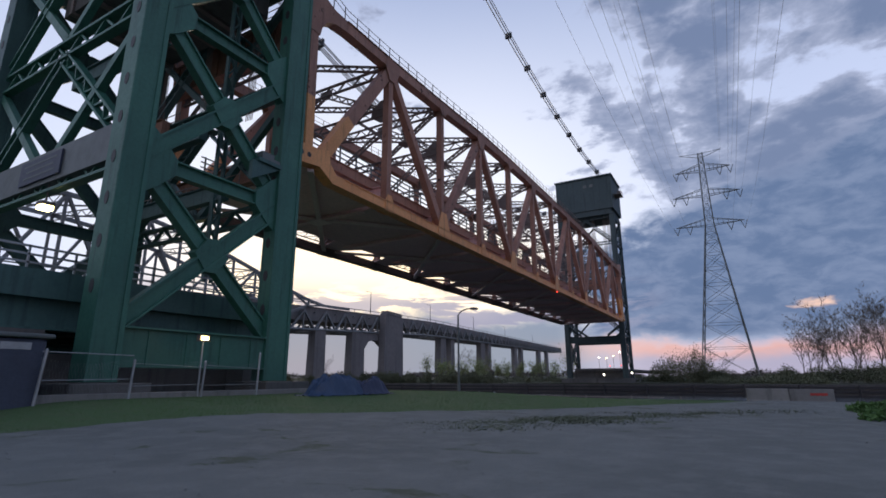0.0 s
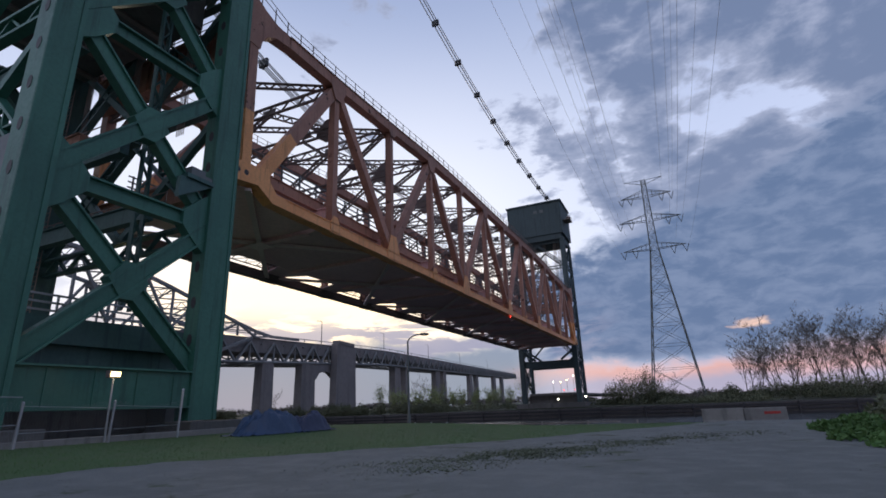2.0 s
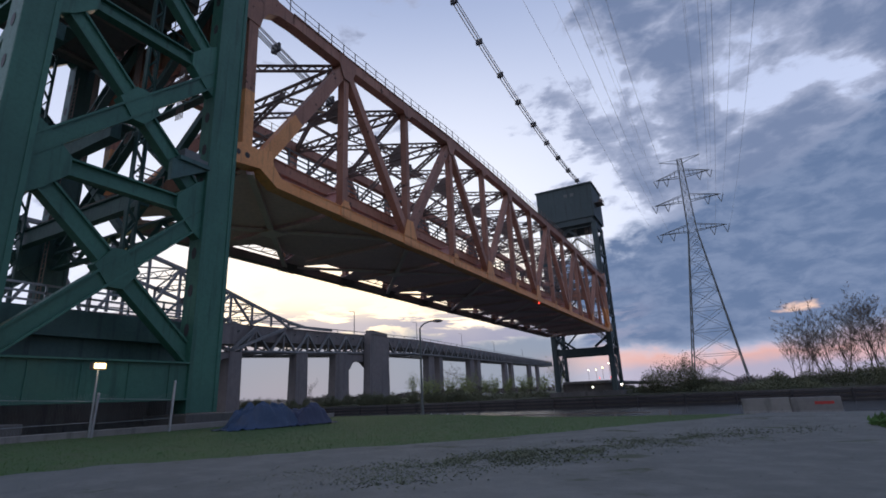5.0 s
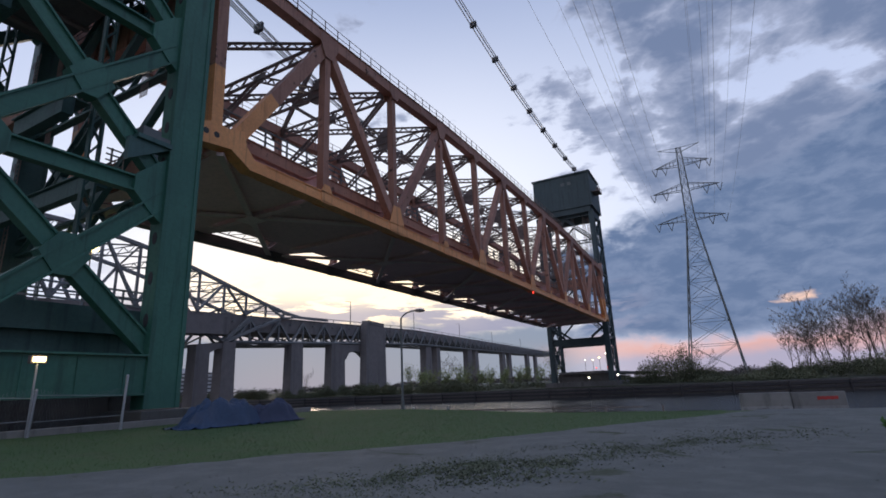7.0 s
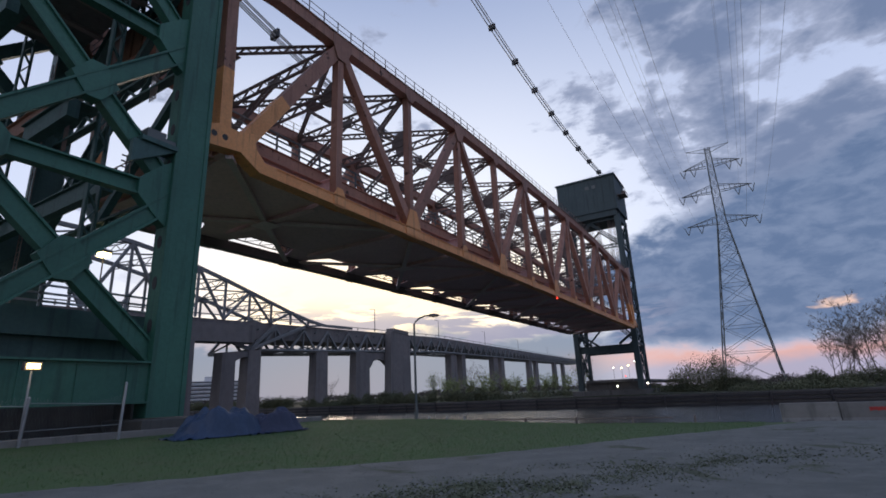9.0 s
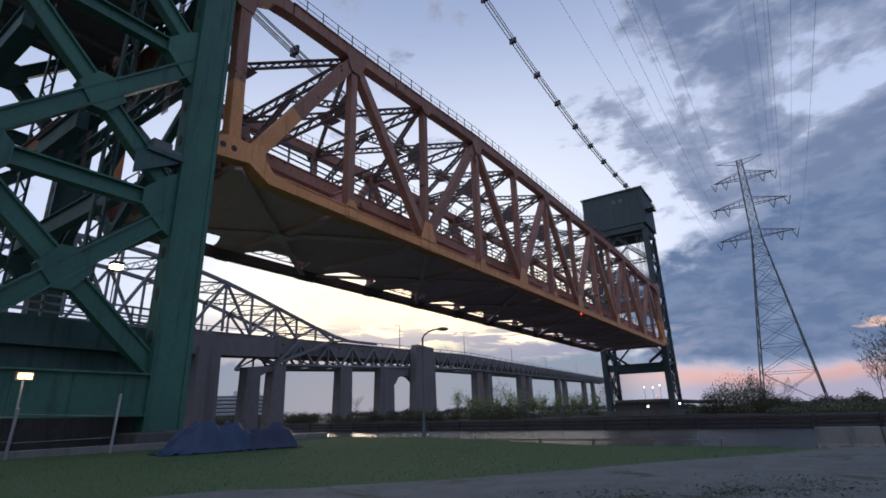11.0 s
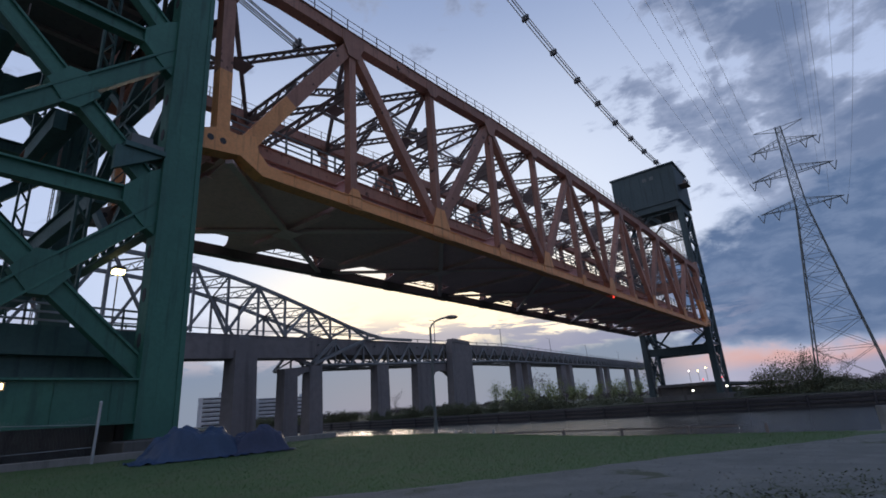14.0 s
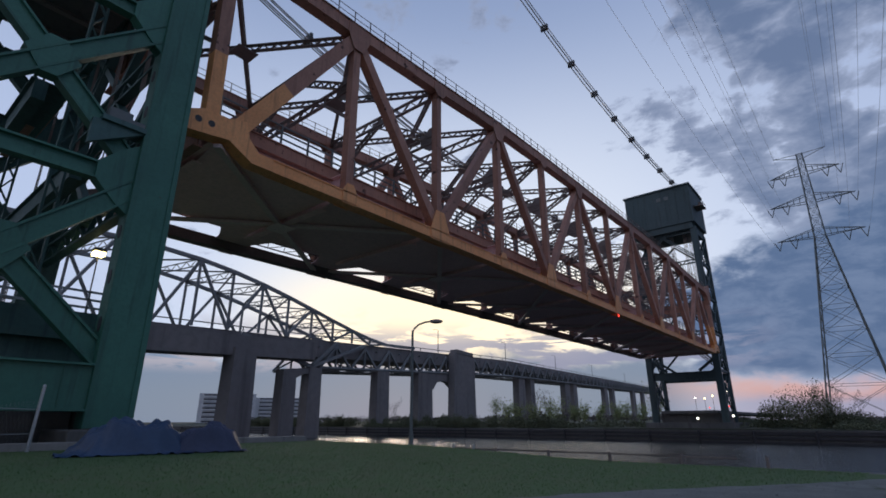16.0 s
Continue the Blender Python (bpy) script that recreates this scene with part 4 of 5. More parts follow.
# overhead cable bundle between the tower tops
def cable_bundle(a, b, sag, label):
    ob = thing("cable_bundle", label, "cable", a)
    a, b = Vector(a), Vector(b)
    pts = [a.lerp(b, i / 40) - Vector((0, 0, 4 * sag * (i / 40) * (1 - i / 40))) - a for i in range(41)]
    for ox, oz in ((-0.42, 0), (0.42, 0), (-0.25, -0.5), (0.25, -0.5), (0, 0.25)):
        m = Mesh().pipe([p + Vector((ox, 0, oz)) for p in pts], 0.075, 5)
        part("cable", m, WHITE, ob)
    for i in range(1, 40, 3):
        m = Mesh()
        p = pts[i]
        m.box(p.x - 0.58, p.x + 0.58, p.y - 0.16, p.y + 0.16, p.z - 0.62, p.z + 0.36)
        m.box(p.x - 0.12, p.x + 0.12, p.y - 0.1, p.y + 0.1, p.z - 0.95, p.z - 0.62)
        part("clamp", m, BLACK, ob)


cable_bundle((-3.3, 116.0, 57.6), (-3.5, -6.0, 72.0), 6.0, "pale cable bundle with black clamps strung between tower tops")
cable_bundle((-13.5, 116.0, 49.0), (-13.5, -4.0, 44.5), 11.5, "pale cable bundle with black clamps strung between tower tops")

# ---- high-level road bridge behind ----
AX = Vector((-150.0, 213.0, 0.0))
DIR = Vector((-0.2334, 0.9724, 0.0))
NRM = Vector((0.9724, 0.2334, 0.0))
sky_br = thing("skyway_bridge", "long grey steel high-level road bridge on concrete piers", "road bridge", pose(24.0, -16.5, 0) @ pose(0, 0, 0, 0, 0, -2.5) @ Vector((AX.x - 24.0, AX.y + 14.5, -4.6)))
sky_br.rotation_euler.z = radians(-2.5)


def along(s, off, z):
    return DIR * s + NRM * off + Vector((0, 0, z))


def deck_z(s):
    return 27.1 + (s + 187) * 0.0580 - max(0.0, s - 24) * 0.027


def truss_top(s):
    """Upper chord of the through truss above the deck."""
    return deck_z(s) + 0.6 + 16.2 * smooth01((-97 - s) / 95.0) ** 0.8


def sk_part(name, mesh, mat, label=""):
    return part(name, mesh, mat, sky_br, label)


SEG = [-330 + 15 * i for i in range(76)]


def ribbon(stations, off, w, up, down):
    """Continuous box girder following the deck."""
    m = Mesh()
    for s in stations:
        m.v += [tuple(along(s, off + a, deck_z(s) + b)) for a, b in ((-w / 2, down), (w / 2, down), (w / 2, up), (-w / 2, up))]
    for i in range(len(stations) - 1):
        o = 4 * i
        m.f += [(o + k, o + (k + 1) % 4, o + 4 + (k + 1) % 4, o + 4 + k) for k in range(4)]
    m.f += [(3, 2, 1, 0), tuple(len(m.v) - 4 + k for k in range(4))]
    return m


sk_part("deck", ribbon(SEG, 0, 17.5, 0.0, -5.2), PIER)
for off in (9.6, -9.6):
    m = Mesh()
    for s, e in zip(SEG, SEG[1:]):
        m.beam(along(s, off, deck_z(s) + 1.1), along(e, off, deck_z(e) + 1.1), 0.25, 0.25)
        m.beam(along(s, off, deck_z(s)), along(s, off, deck_z(s) + 1.1), 0.25, 0.25)
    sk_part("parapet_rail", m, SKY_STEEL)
    # deck truss below
    depth = 8.6
    bot = Mesh().pipe([along(s, off, deck_z(s) - depth) for s in SEG if s >= -140], 0.6, 4)
    web = Mesh()
    for s, e in zip(SEG, SEG[1:]):
        if s < -140:
            continue
        mid = (s + e) / 2
        web.beam(along(s, off, deck_z(s) - depth), along(mid, off, deck_z(mid) - 1.5), 0.7, 0.7)
        web.beam(along(mid, off, deck_z(mid) - 1.5), along(e, off, deck_z(e) - depth), 0.7, 0.7)
        web.beam(along(mid, off, deck_z(mid) - depth), along(mid, off, deck_z(mid) - 1.5), 0.5, 0.5)
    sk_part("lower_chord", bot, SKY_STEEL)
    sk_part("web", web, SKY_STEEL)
    # through truss above the deck
    seg = [-330 + 10 * i for i in range(26)]
    for s, e in zip(seg, seg[1:]):
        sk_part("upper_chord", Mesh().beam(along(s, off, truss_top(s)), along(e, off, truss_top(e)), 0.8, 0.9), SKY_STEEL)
    for i, s in enumerate(seg[:-1]):
        e = seg[i + 1]
        if truss_top(s) - deck_z(s) < 1.5:
            continue
        m = Mesh()
        m.beam(along(s, off, deck_z(s)), along(s, off, truss_top(s)), 0.55, 0.55)
        if i % 2:
            m.beam(along(s, off, truss_top(s)), along(e, off, deck_z(e)), 0.6, 0.6)
        else:
            m.beam(along(s, off, deck_z(s)), along(e, off, truss_top(e)), 0.6, 0.6)
        sk_part("truss_web", m, SKY_STEEL)
# laterals between the upper chords and between the lower ones
for i in range(25):
    s, e = -330 + 10 * i, -320 + 10 * i
    if truss_top(s) - deck_z(s) > 3.0:
        m = Mesh().lattice(along(s, 9.6, truss_top(s) - 0.6), along(s, -9.6, truss_top(s) - 0.6), 1.6, 0.25)
        m.beam(along(s, 9.6, truss_top(s)), along(e, -9.6, truss_top(e)), 0.35, 0.35)
        m.beam(along(s, -9.6, truss_top(s)), along(e, 9.6, truss_top(e)), 0.35, 0.35)
        sk_part("top_bracing", m, SKY_STEEL)
for s in SEG:
    if s > -140:
        m = Mesh().beam(along(s, 9.6, deck_z(s) - 8.6), along(s, -9.6, deck_z(s) - 8.6), 0.5, 0.6)
        m.beam(along(s, 9.6, deck_z(s) - 8.6), along(s, -9.6, deck_z(s) - 2), 0.4, 0.4)
        m.beam(along(s, -9.6, deck_z(s) - 8.6), along(s, 9.6, deck_z(s) - 2), 0.4, 0.4)
        sk_part("floor_bracing", m, SKY_STEEL)
# solid concrete girder of the neighbouring carriageway
sk_part("concrete_girder", ribbon(list(range(-330, -139, 10)), 10.5, 3.6, -1.5, -6.5), PIER)
# haunch struts at the end of the through truss
for a, b in (((-139, 21.3), (-166, 27.6)), ((-140, 21.3), (-128, 30.0)), ((-139, 21.3), (-158, 25.4)), ((-140, 21.3), (-113, 31.0))):
    sk_part("haunch_strut", Mesh().beam(along(a[0], 10.4, a[1]), along(b[0], 10.4, b[1]), 0.9, 0.9), SKY_STEEL)


def pier(s0, s1, ztop, off=8.5, wide=3.0):
    """A slightly tapered concrete shaft."""
    m = Mesh()
    mid, w = (s0 + s1) / 2, s1 - s0
    m.beam(along(mid, off, -6), along(mid, off, ztop), wide * 1.1, w * 0.88, DIR, wide, w * 0.76)
    sk_part("pier", m, PIER, "grey concrete bridge pier")


pier(-170.5, -161.5, 23.6, 11.0, 4.0)
pier(-152.0, -145.5, 19.8, 10.0)
pier(-142.0, -135.0, 21.3, 10.0)
m = Mesh()
arc = [(-151, 19.9), (-136, 21.4), (-136, 18.8), (-139, 19.4), (-143, 19.1), (-146, 17.8), (-147.5, 16.2), (-151, 16.2)]
m.plate([along(s, 10.0, z) for s, z in arc], 2.6, NRM)
sk_part("pier_arch", m, PIER)
pier(-106.0, -96.5, 23.4)
pier(-78.5, -64.0, 25.0)
m = Mesh()
arc = [(-70, 25.0), (-45, 26.4), (-45, 19.8), (-51, 22.4), (-56, 22.8), (-61, 21.8), (-64, 18.8), (-70, 18.8)]
m.plate([along(s, 8.5, z) for s, z in arc], 2.2, NRM)
sk_part("pier_arch", m, PIER)
pier(-54.0, -27.0, 35.4, 11.6, 3.0)
sk_part("pier_cap", Mesh().beam(along(-49, 11.6, 36.2), along(-32, 11.6, 36.2), 3.6, 1.6), PIER)
for s, w in ((40, 14), (62, 10), (142, 18), (168, 14), (290, 20), (330, 18), (470, 28), (560, 26)):
    pier(s, s + w, deck_z(s) - 8.5, 7.0, 4.0)
for s in (-60, 20, 120, 240, 420):
    m = Mesh().tube(along(s, 9.6, deck_z(s)), along(s, 9.6, deck_z(s) + 10), 0.22, 0.14, 6)
    m.beam(along(s, 9.6, deck_z(s) + 10), along(s, 7.0, deck_z(s) + 10.4), 0.18, 0.18)
    sk_part("lamp_mast", m, SKY_STEEL)


def polar(az, dist):
    """A far place by its bearing to the left of north and its distance from the lot."""
    a = radians(az - 2.5)
    return 24.2 - math.sin(a) * dist, -16.5 + math.cos(a) * dist


# apartment block far behind the road bridge
def apartment(az, dist, w, h, base, turn, floors):
    x, y = polar(az, dist)
    ob = thing("apartment_block", "pale slab apartment block with banded balconies", "building", (x, y, base), "distant apartment blocks")
    ob.rotation_euler.z = radians(turn)
    part("wall", Mesh().box(-w / 2, w / 2, -7, 7, 0, h), WALL, ob)
    part("roof_house", Mesh().box(-w * 0.15, w * 0.1, -4, 4, h, h + 3.2).box(w * 0.2, w * 0.27, -3, 3, h, h + 2), WALL, ob)
    for f in range(floors):
        z = (f + 0.35) * h / floors
        part("window_band", Mesh().box(-w / 2 + 3, w / 2 - 2, -7.12, -6.95, z, z + h / floors * 0.45), DARK_GLASS, ob)
        part("balcony", Mesh().box(-w / 2 + 3, w / 2 - 2, -8.0, -7.0, z - 0.6, z + 0.35), WALL, ob)


apartment(63.3, 420, 38, 21, 0, 61, 7)
apartment(57.6, 430, 46, 19, 0, 56, 7)


# ---- transmission pylon and its lines ----
def pylon(x, y, base, top):
    ob = thing("transmission_pylon", "tall grey lattice transmission pylon with three crossarms", "pylon", (x, y, base))
    h = top - base
    g = h / 130.0
    waist = 0.655 * h

    def half(z):
        return g * (13.2 - (13.2 - 2.3) * min(1, z / waist) if z < waist else 2.3 - 1.1 * (z - waist) / (h - waist))

    levels = [0, 0.12 * h, 0.22 * h, 0.31 * h, 0.39 * h, 0.46 * h, 0.525 * h, 0.58 * h, 0.62 * h, waist]
    z = waist
    while z < h - 3 * g:
        z += 5.2 * g
        levels.append(min(z, h))
    corner = ((-1, -1), (1, -1), (1, 1), (-1, 1))
    for cx, cy in corner:
        m = Mesh()
        m.pipe([(cx * half(z), cy * half(z), z) for z in levels], 0.16, 4)
        part("leg", m, GREY_STEEL, ob)
    for i in range(4):
        (ax, ay), (bx, by) = corner[i], corner[(i + 1) % 4]
        m = Mesh()
        for z0, z1 in zip(levels, levels[1:]):
            t = 0.085 if z0 < waist else 0.08
            m.beam((ax * half(z0), ay * half(z0), z0), (bx * half(z1), by * half(z1), z1), t, t)
            m.beam((bx * half(z0), by * half(z0), z0), (ax * half(z1), ay * half(z1), z1), t, t)
            m.beam((ax * half(z1), ay * half(z1), z1), (bx * half(z1), by * half(z1), z1), t, t)
        part("face_bracing", m, GREY_STEEL, ob)
    ends = []
    for za, reach in ((waist, 17.5 * g), (0.795 * h, 17.5 * g), (0.915 * h, 14.5 * g)):
        for s in (-1, 1):
            m = Mesh()
            tip = Vector((s * reach, 0, za + 0.6 * g))
            for e in (-1, 1):
                m.beam((s * 2 * g, e * 1.8 * g, za), tip, 0.15, 0.15)
                m.beam((s * 1.6 * g, e * 1.5 * g, za + 4.0 * g), tip, 0.13, 0.13)
            for k in range(1, 6):
                f = k / 6
                lo = Vector((s * 2, 1.8, za / g)).lerp(tip / g, f) * g
                hi = Vector((s * 1.6, 1.5, za / g + 4.0)).lerp(tip / g, f) * g
                m.beam(lo, hi, 0.09, 0.09)
                m.beam((lo.x, -lo.y, lo.z), (hi.x, -hi.y, hi.z), 0.09, 0.09)
            part("crossarm", m, GREY_STEEL, ob)
            for f in (0.98, 0.55):
                p = Vector((s * 2 * g, 0, za)).lerp(tip, f)
                v = Mesh()
                for e in (-1, 1):
                    v.tube(p + Vector((e * 1.6 * g, 0, 0)), p + Vector((0, 0, -4.6 * g)), 0.11, None, 6)
                part("insulator", v, GREY_STEEL, ob)
                ends.append((x + p.x, base + p.z - 4.6 * g))
    for s in (-1, 1):
        m = Mesh().beam((0, 0, h - 3 * g), (s * 11 * g, 0, h + 0.6 * g), 0.13, 0.13).beam((0, 0, h), (s * 11 * g, 0, h + 0.6 * g), 0.11, 0.11)
        part("peak_arm", m, GREY_STEEL, ob)
        ends.append((x + s * 11 * g, base + h + 0.6 * g))
    return ends


for i, (x, z) in enumerate(pylon(22.3, 146.0, 1.0, 70.2)):
    m = Mesh()
    a, b = Vector((x, 146, z)), Vector((x + 2, -150, z + 3))
    sag = 11.0 if i < 12 else 8.0
    pts = [a.lerp(b, k / 48) - Vector((0, 0, 4 * sag * (k / 48) * (1 - k / 48))) for k in range(49)]
    m.pipe(pts, 0.015, 4)
    ob = part("overhead_line", m, GREY_STEEL)
    tagged(ob, "thin dark overhead power conductor strung from the pylon", "power line", "overhead lines")

# ---- things on the near bank ----
def street_lamp(x, y):
    z = height(x, y)
    ob = thing("street_lamp", "slim grey steel lamp post with a curved arm, unlit", "street lamp", (x, y, z))
    m = Mesh().tube((0, 0, 0), (0, 0, 0.6), 0.12, 0.10, 10).tube((0, 0, 0.6), (0, 0, 5.25), 0.075, 0.055, 10)
    part("post", m, GREY_STEEL, ob)
    m = Mesh()
    pts = [Vector((0, 0, 5.15)), Vector((0.06, 0.05, 5.35)), Vector((0.24, 0.20, 5.55)), Vector((0.46, 0.38, 5.66)), Vector((0.66, 0.54, 5.70))]
    m.pipe(pts, 0.045, 8)
    part("arm", m, GREY_STEEL, ob)
    m = Mesh().add([], [])
    n = 10
    rings = [(0.0, 0.03, 0.03), (0.10, 0.12, 0.08), (0.32, 0.17, 0.11), (0.55, 0.15, 0.09), (0.68, 0.04, 0.03)]
    for dy, w, h in rings:
        for i in range(n):
            a = 2 * math.pi * i / n
            m.v.append((0.62 + 0.77 * dy + 0.63 * w * math.cos(a), 0.51 + 0.63 * dy - 0.77 * w * math.cos(a), 5.70 + h * math.sin(a)))
    for r in range(len(rings) - 1):
        for i in range(n):
            m.f.append((r * n + i, r * n + (i + 1) % n, (r + 1) * n + (i + 1) % n, (r + 1) * n + i))
    part("lamp_head", m, DIM_STEEL, ob, "dark cobra-head lantern", 0, True)


street_lamp(7.7, 7.9)


def fence_post(name, x, y, h, lean, mat, label, group):
    z = height(x, y)
    ob = thing(name, label, "fence post", (x, y, z), group)
    part("tube", Mesh().tube((0, 0, -0.1), (lean[0], lean[1], h), 0.055, 0.05, 10), mat, ob)
    part("cap", Mesh().tube((lean[0], lean[1], h), (lean[0], lean[1], h + 0.06), 0.062, 0.02, 10), mat, ob)
    return ob


POSTS = [(3.1, -14.8, 1.9, (0.04, 0.10)), (3.1, -11.6, 1.5, (0.0, 0.06)), (3.1, -8.38, 1.55, (0.02, 0.06)), (3.1, -5.28, 2.05, (0.0, 0.06))]
for x, y, h, lean in POSTS:
    fence_post("fence_post", x, y, h, lean, GALV, "galvanised chain-link fence post beside the tower base", "fence posts")
fence = thing("chain_link_fence", "sagging chain-link fence between galvanised posts", "fence", (1.0, -9, height(1, -9)))
for (x0, y0, h0, l0), (x1, y1, h1, l1) in zip(POSTS, POSTS[1:]):
    o = fence.location
    a0, a1 = Vector((x0, y0, height(x0, y0))) - o, Vector((x1, y1, height(x1, y1))) - o
    m = Mesh()
    if y0 < -12:
        m.tube(a0 + Vector((0, 0, 1.85)), a1 + Vector((0, 0, 1.70)), 0.022, None, 6)
        m.tube(a0 + Vector((0, 0, 0.85)), a1 + Vector((0, 0, 0.78)), 0.018, None, 6)
    else:
        m.tube(a0 + Vector((0, 0, 1.4)), a1 + Vector((0, 0, 1.3)), 0.010, None, 5)
        m.tube(a0 + Vector((0, 0, 0.5)), a1 + Vector((0, 0, 0.55)), 0.010, None, 5)
    part("rail", m, GALV, fence)
    m = Mesh()
    n = 30
    for k in range(n):
        f, g = k / n, (k + 3.0) / n
        top = 1.65
        for p, q in ((f, g), (g, f)):
            if g <= 1:
                a = a0.lerp(a1, p) + Vector((0, 0, 0.06))
                b = a0.lerp(a1, q) + Vector((0, 0, top - 0.25 * math.sin(math.pi * q)))
                m.beam(a, b, 0.0022, 0.0022)
    part("mesh_panel", m, GALV, fence)


def floodlight(x, y, h):
    z = height(x, y)
    ob = thing("floodlight", "lit sodium floodlight on a slim pole before the tower", "floodlight", (x, y, z))
    part("pole", Mesh().tube((0, 0, -0.1), (0, 0, h - 0.1), 0.045, 0.035, 8), GALV, ob)
    part("housing", Mesh().box(-0.14, 0.10, -0.26, 0.26, h - 0.14, h + 0.14), DIM_STEEL, ob, "", 0.02)
    part("lens", Mesh().box(0.104, 0.12, -0.20, 0.20, h - 0.09, h + 0.09), FLOOD, ob, "glowing lens", 0.006)
    lt = new("floodlight_beam", bpy.data.lights.new("floodlight_beam", "POINT"))
    lt.data.energy, lt.data.color, lt.data.shadow_soft_size = 10, (1.0, 0.80, 0.45), 0.15
    lt.location = (0.35, 0, h)
    lt.parent = ob


floodlight(2.6, -8.2, 2.65)

# lights inside and behind the tower
for x, y, z, mat, name in ((-6.4, -12.0, 10.1, FLOOD, "roadway_light"), (-8.9, -1.35, 10.75, FLOOD, "roadway_light")):
    ob = thing(name, "small lit sodium roadway lamp on the tower steel", "lamp", (x, y, z), "roadway lamps")
    part("housing", Mesh().box(-0.32, 0.32, -0.32, 0.32, -0.02, 0.16), DIM_STEEL, ob)
    part("lens", Mesh().box(-0.28, 0.28, -0.28, 0.28, -0.26, -0.024), mat, ob, "glowing lens")
    part("bracket", Mesh().beam((0, 0, 0.2), (0, 0, 2.0 if y < -5 else 5.48 - z), 0.06, 0.06), DIM_STEEL, ob)


# grey kiosk by the abutment
def kiosk():
    ob = thing("utility_kiosk", "grey weathered utility kiosk beside the abutment", "kiosk", (1.7, -17.2, height(1.7, -17.2)))
    part("body", Mesh().box(-3.4, 1.2, -3.5, 2.6, -0.2, 2.55), CANVAS, ob, "", 0.12)
    part("roof", Mesh().box(-3.55, 1.35, -3.65, 2.75, 2.56, 2.72), GREY_STEEL, ob, "", 0.05)
    part("plate", Mesh().box(1.204, 1.225, 1.2, 2.1, 2.15, 2.4), GALV, ob)


kiosk()


# tarpaulin over a pile of gear
def tarp(name, label, cx, cy, rx, ry, h, turn, mat, seed):
    n, k = 56, 56
    z0 = height(cx, cy)
    ob = thing(name, label, "tarpaulin", (cx, cy, z0))
    ob.rotation_euler.z = radians(turn)
    m = Mesh()
    for j in range(k + 1):
        for i in range(n + 1):
            u, v = -1 + 2 * i / n, -1 + 2 * j / k
            x, y = u * rx, v * ry
            r = (abs(u) ** 2.6 + abs(v) ** 2.6) ** (1 / 2.6)
            edge = 0.12 * noise.noise((u * 2.3 + seed, v * 2.3, 1))
            z = h * (1 - smooth01((r + edge - 0.66) / 0.32)) * (0.35 + 0.65 * smooth01((v + 0.95) / 0.75))
            lump = 0.92 + 0.22 * noise.noise((x * 1.1 + seed, y * 1.3, 0))
            crease = abs(noise.noise((x * 1.1 + 0.7 * y, y * 1.6 - 0.5 * x, seed + 4)))
            ripple = abs(noise.noise((x * 3.1 - y, y * 2.6 + x, seed + 7)))
            z = z * lump - (0.22 * (0.25 - crease) - 0.30 * (ripple - 0.2)) * smooth01((1 - r) / 0.3) + 0.05 * noise.noise((x * 5, y * 5, seed))
            m.v.append((x + 0.12 * noise.noise((x, y, 9)), y + 0.12 * noise.noise((x, y, 2)), max(z, 0.0) + 0.02 + (0.05 * noise.noise((x * 5, y * 5, 3)) if r > 0.9 else 0)))
    for j in range(k):
        for i in range(n):
            a = j * (n + 1) + i
            m.f.append((a, a + 1, a + n + 2, a + n + 1))
    part("sheet", m, mat, ob, "", 0, True)


tarp("blue_tarp", "crumpled navy tarpaulin over a low pile on the grass", 6.9, -3.75, 1.0, 1.75, 0.86, -14, TARP, 3)
tarp("grey_tarp", "dark blue-grey sheet over a low pile on the grass", 7.35, -1.65, 0.85, 1.3, 0.74, -14, NAVY, 11)


# concrete barriers
def barrier(x, y, turn, paint):
    z = height(x, y)
    ob = thing("concrete_barrier", "weathered concrete road barrier" + (" with a red paint mark" if paint else "") + " by the canal", "barrier", (x, y, z), "road barriers")
    ob.rotation_euler.z = radians(turn)
    prof = [(-0.36, 0), (0.36, 0), (0.36, 0.10), (0.20, 0.32), (0.11, 0.98), (-0.11, 0.98), (-0.20, 0.32), (-0.36, 0.10)]
    m = Mesh()
    n = len(prof)
    for s in (-0.99, 0.99):
        m.v += [(s, p * 0.85, q * 0.88) for p, q in prof]
    m.f += [tuple(range(n))[::-1], tuple(range(n, 2 * n))] + [(i, (i + 1) % n, n + (i + 1) % n, n + i) for i in range(n)]
    part("body", m, CONCRETE, ob, "", 0.025)
    if paint:
        m = Mesh()
        for k in range(9):
            m.plate([(-0.05 + k * 0.08, -0.142, 0.52 + 0.02 * (k % 3)), (0.06 + k * 0.08, -0.142, 0.54), (0.06 + k * 0.08, -0.122, 0.67 - 0.03 * (k % 2)), (-0.05 + k * 0.08, -0.122, 0.67)], 0.012, (0, 1, 0.1))
        part("paint_mark", m, RED, ob, "sprayed red mark")


barrier(25.6, 10.3, 2, False)
barrier(27.6, 10.4, 3, True)

# timber rail and posts at the canal's edge
rail = thing("canal_railing", "low weathered railing along the canal wall", "railing", (0, 12.9, -0.43))
part("rail", Mesh().beam((-60, 0, 0.34), (20, 0, 0.34), 0.06, 0.07), DIM_STEEL, rail)
for k in range(28):
    part("post", Mesh().box(-60 + 3 * k - 0.05, -60 + 3 * k + 0.05, -0.08, 0.05, -0.02, 0.42), DIM_STEEL, rail)
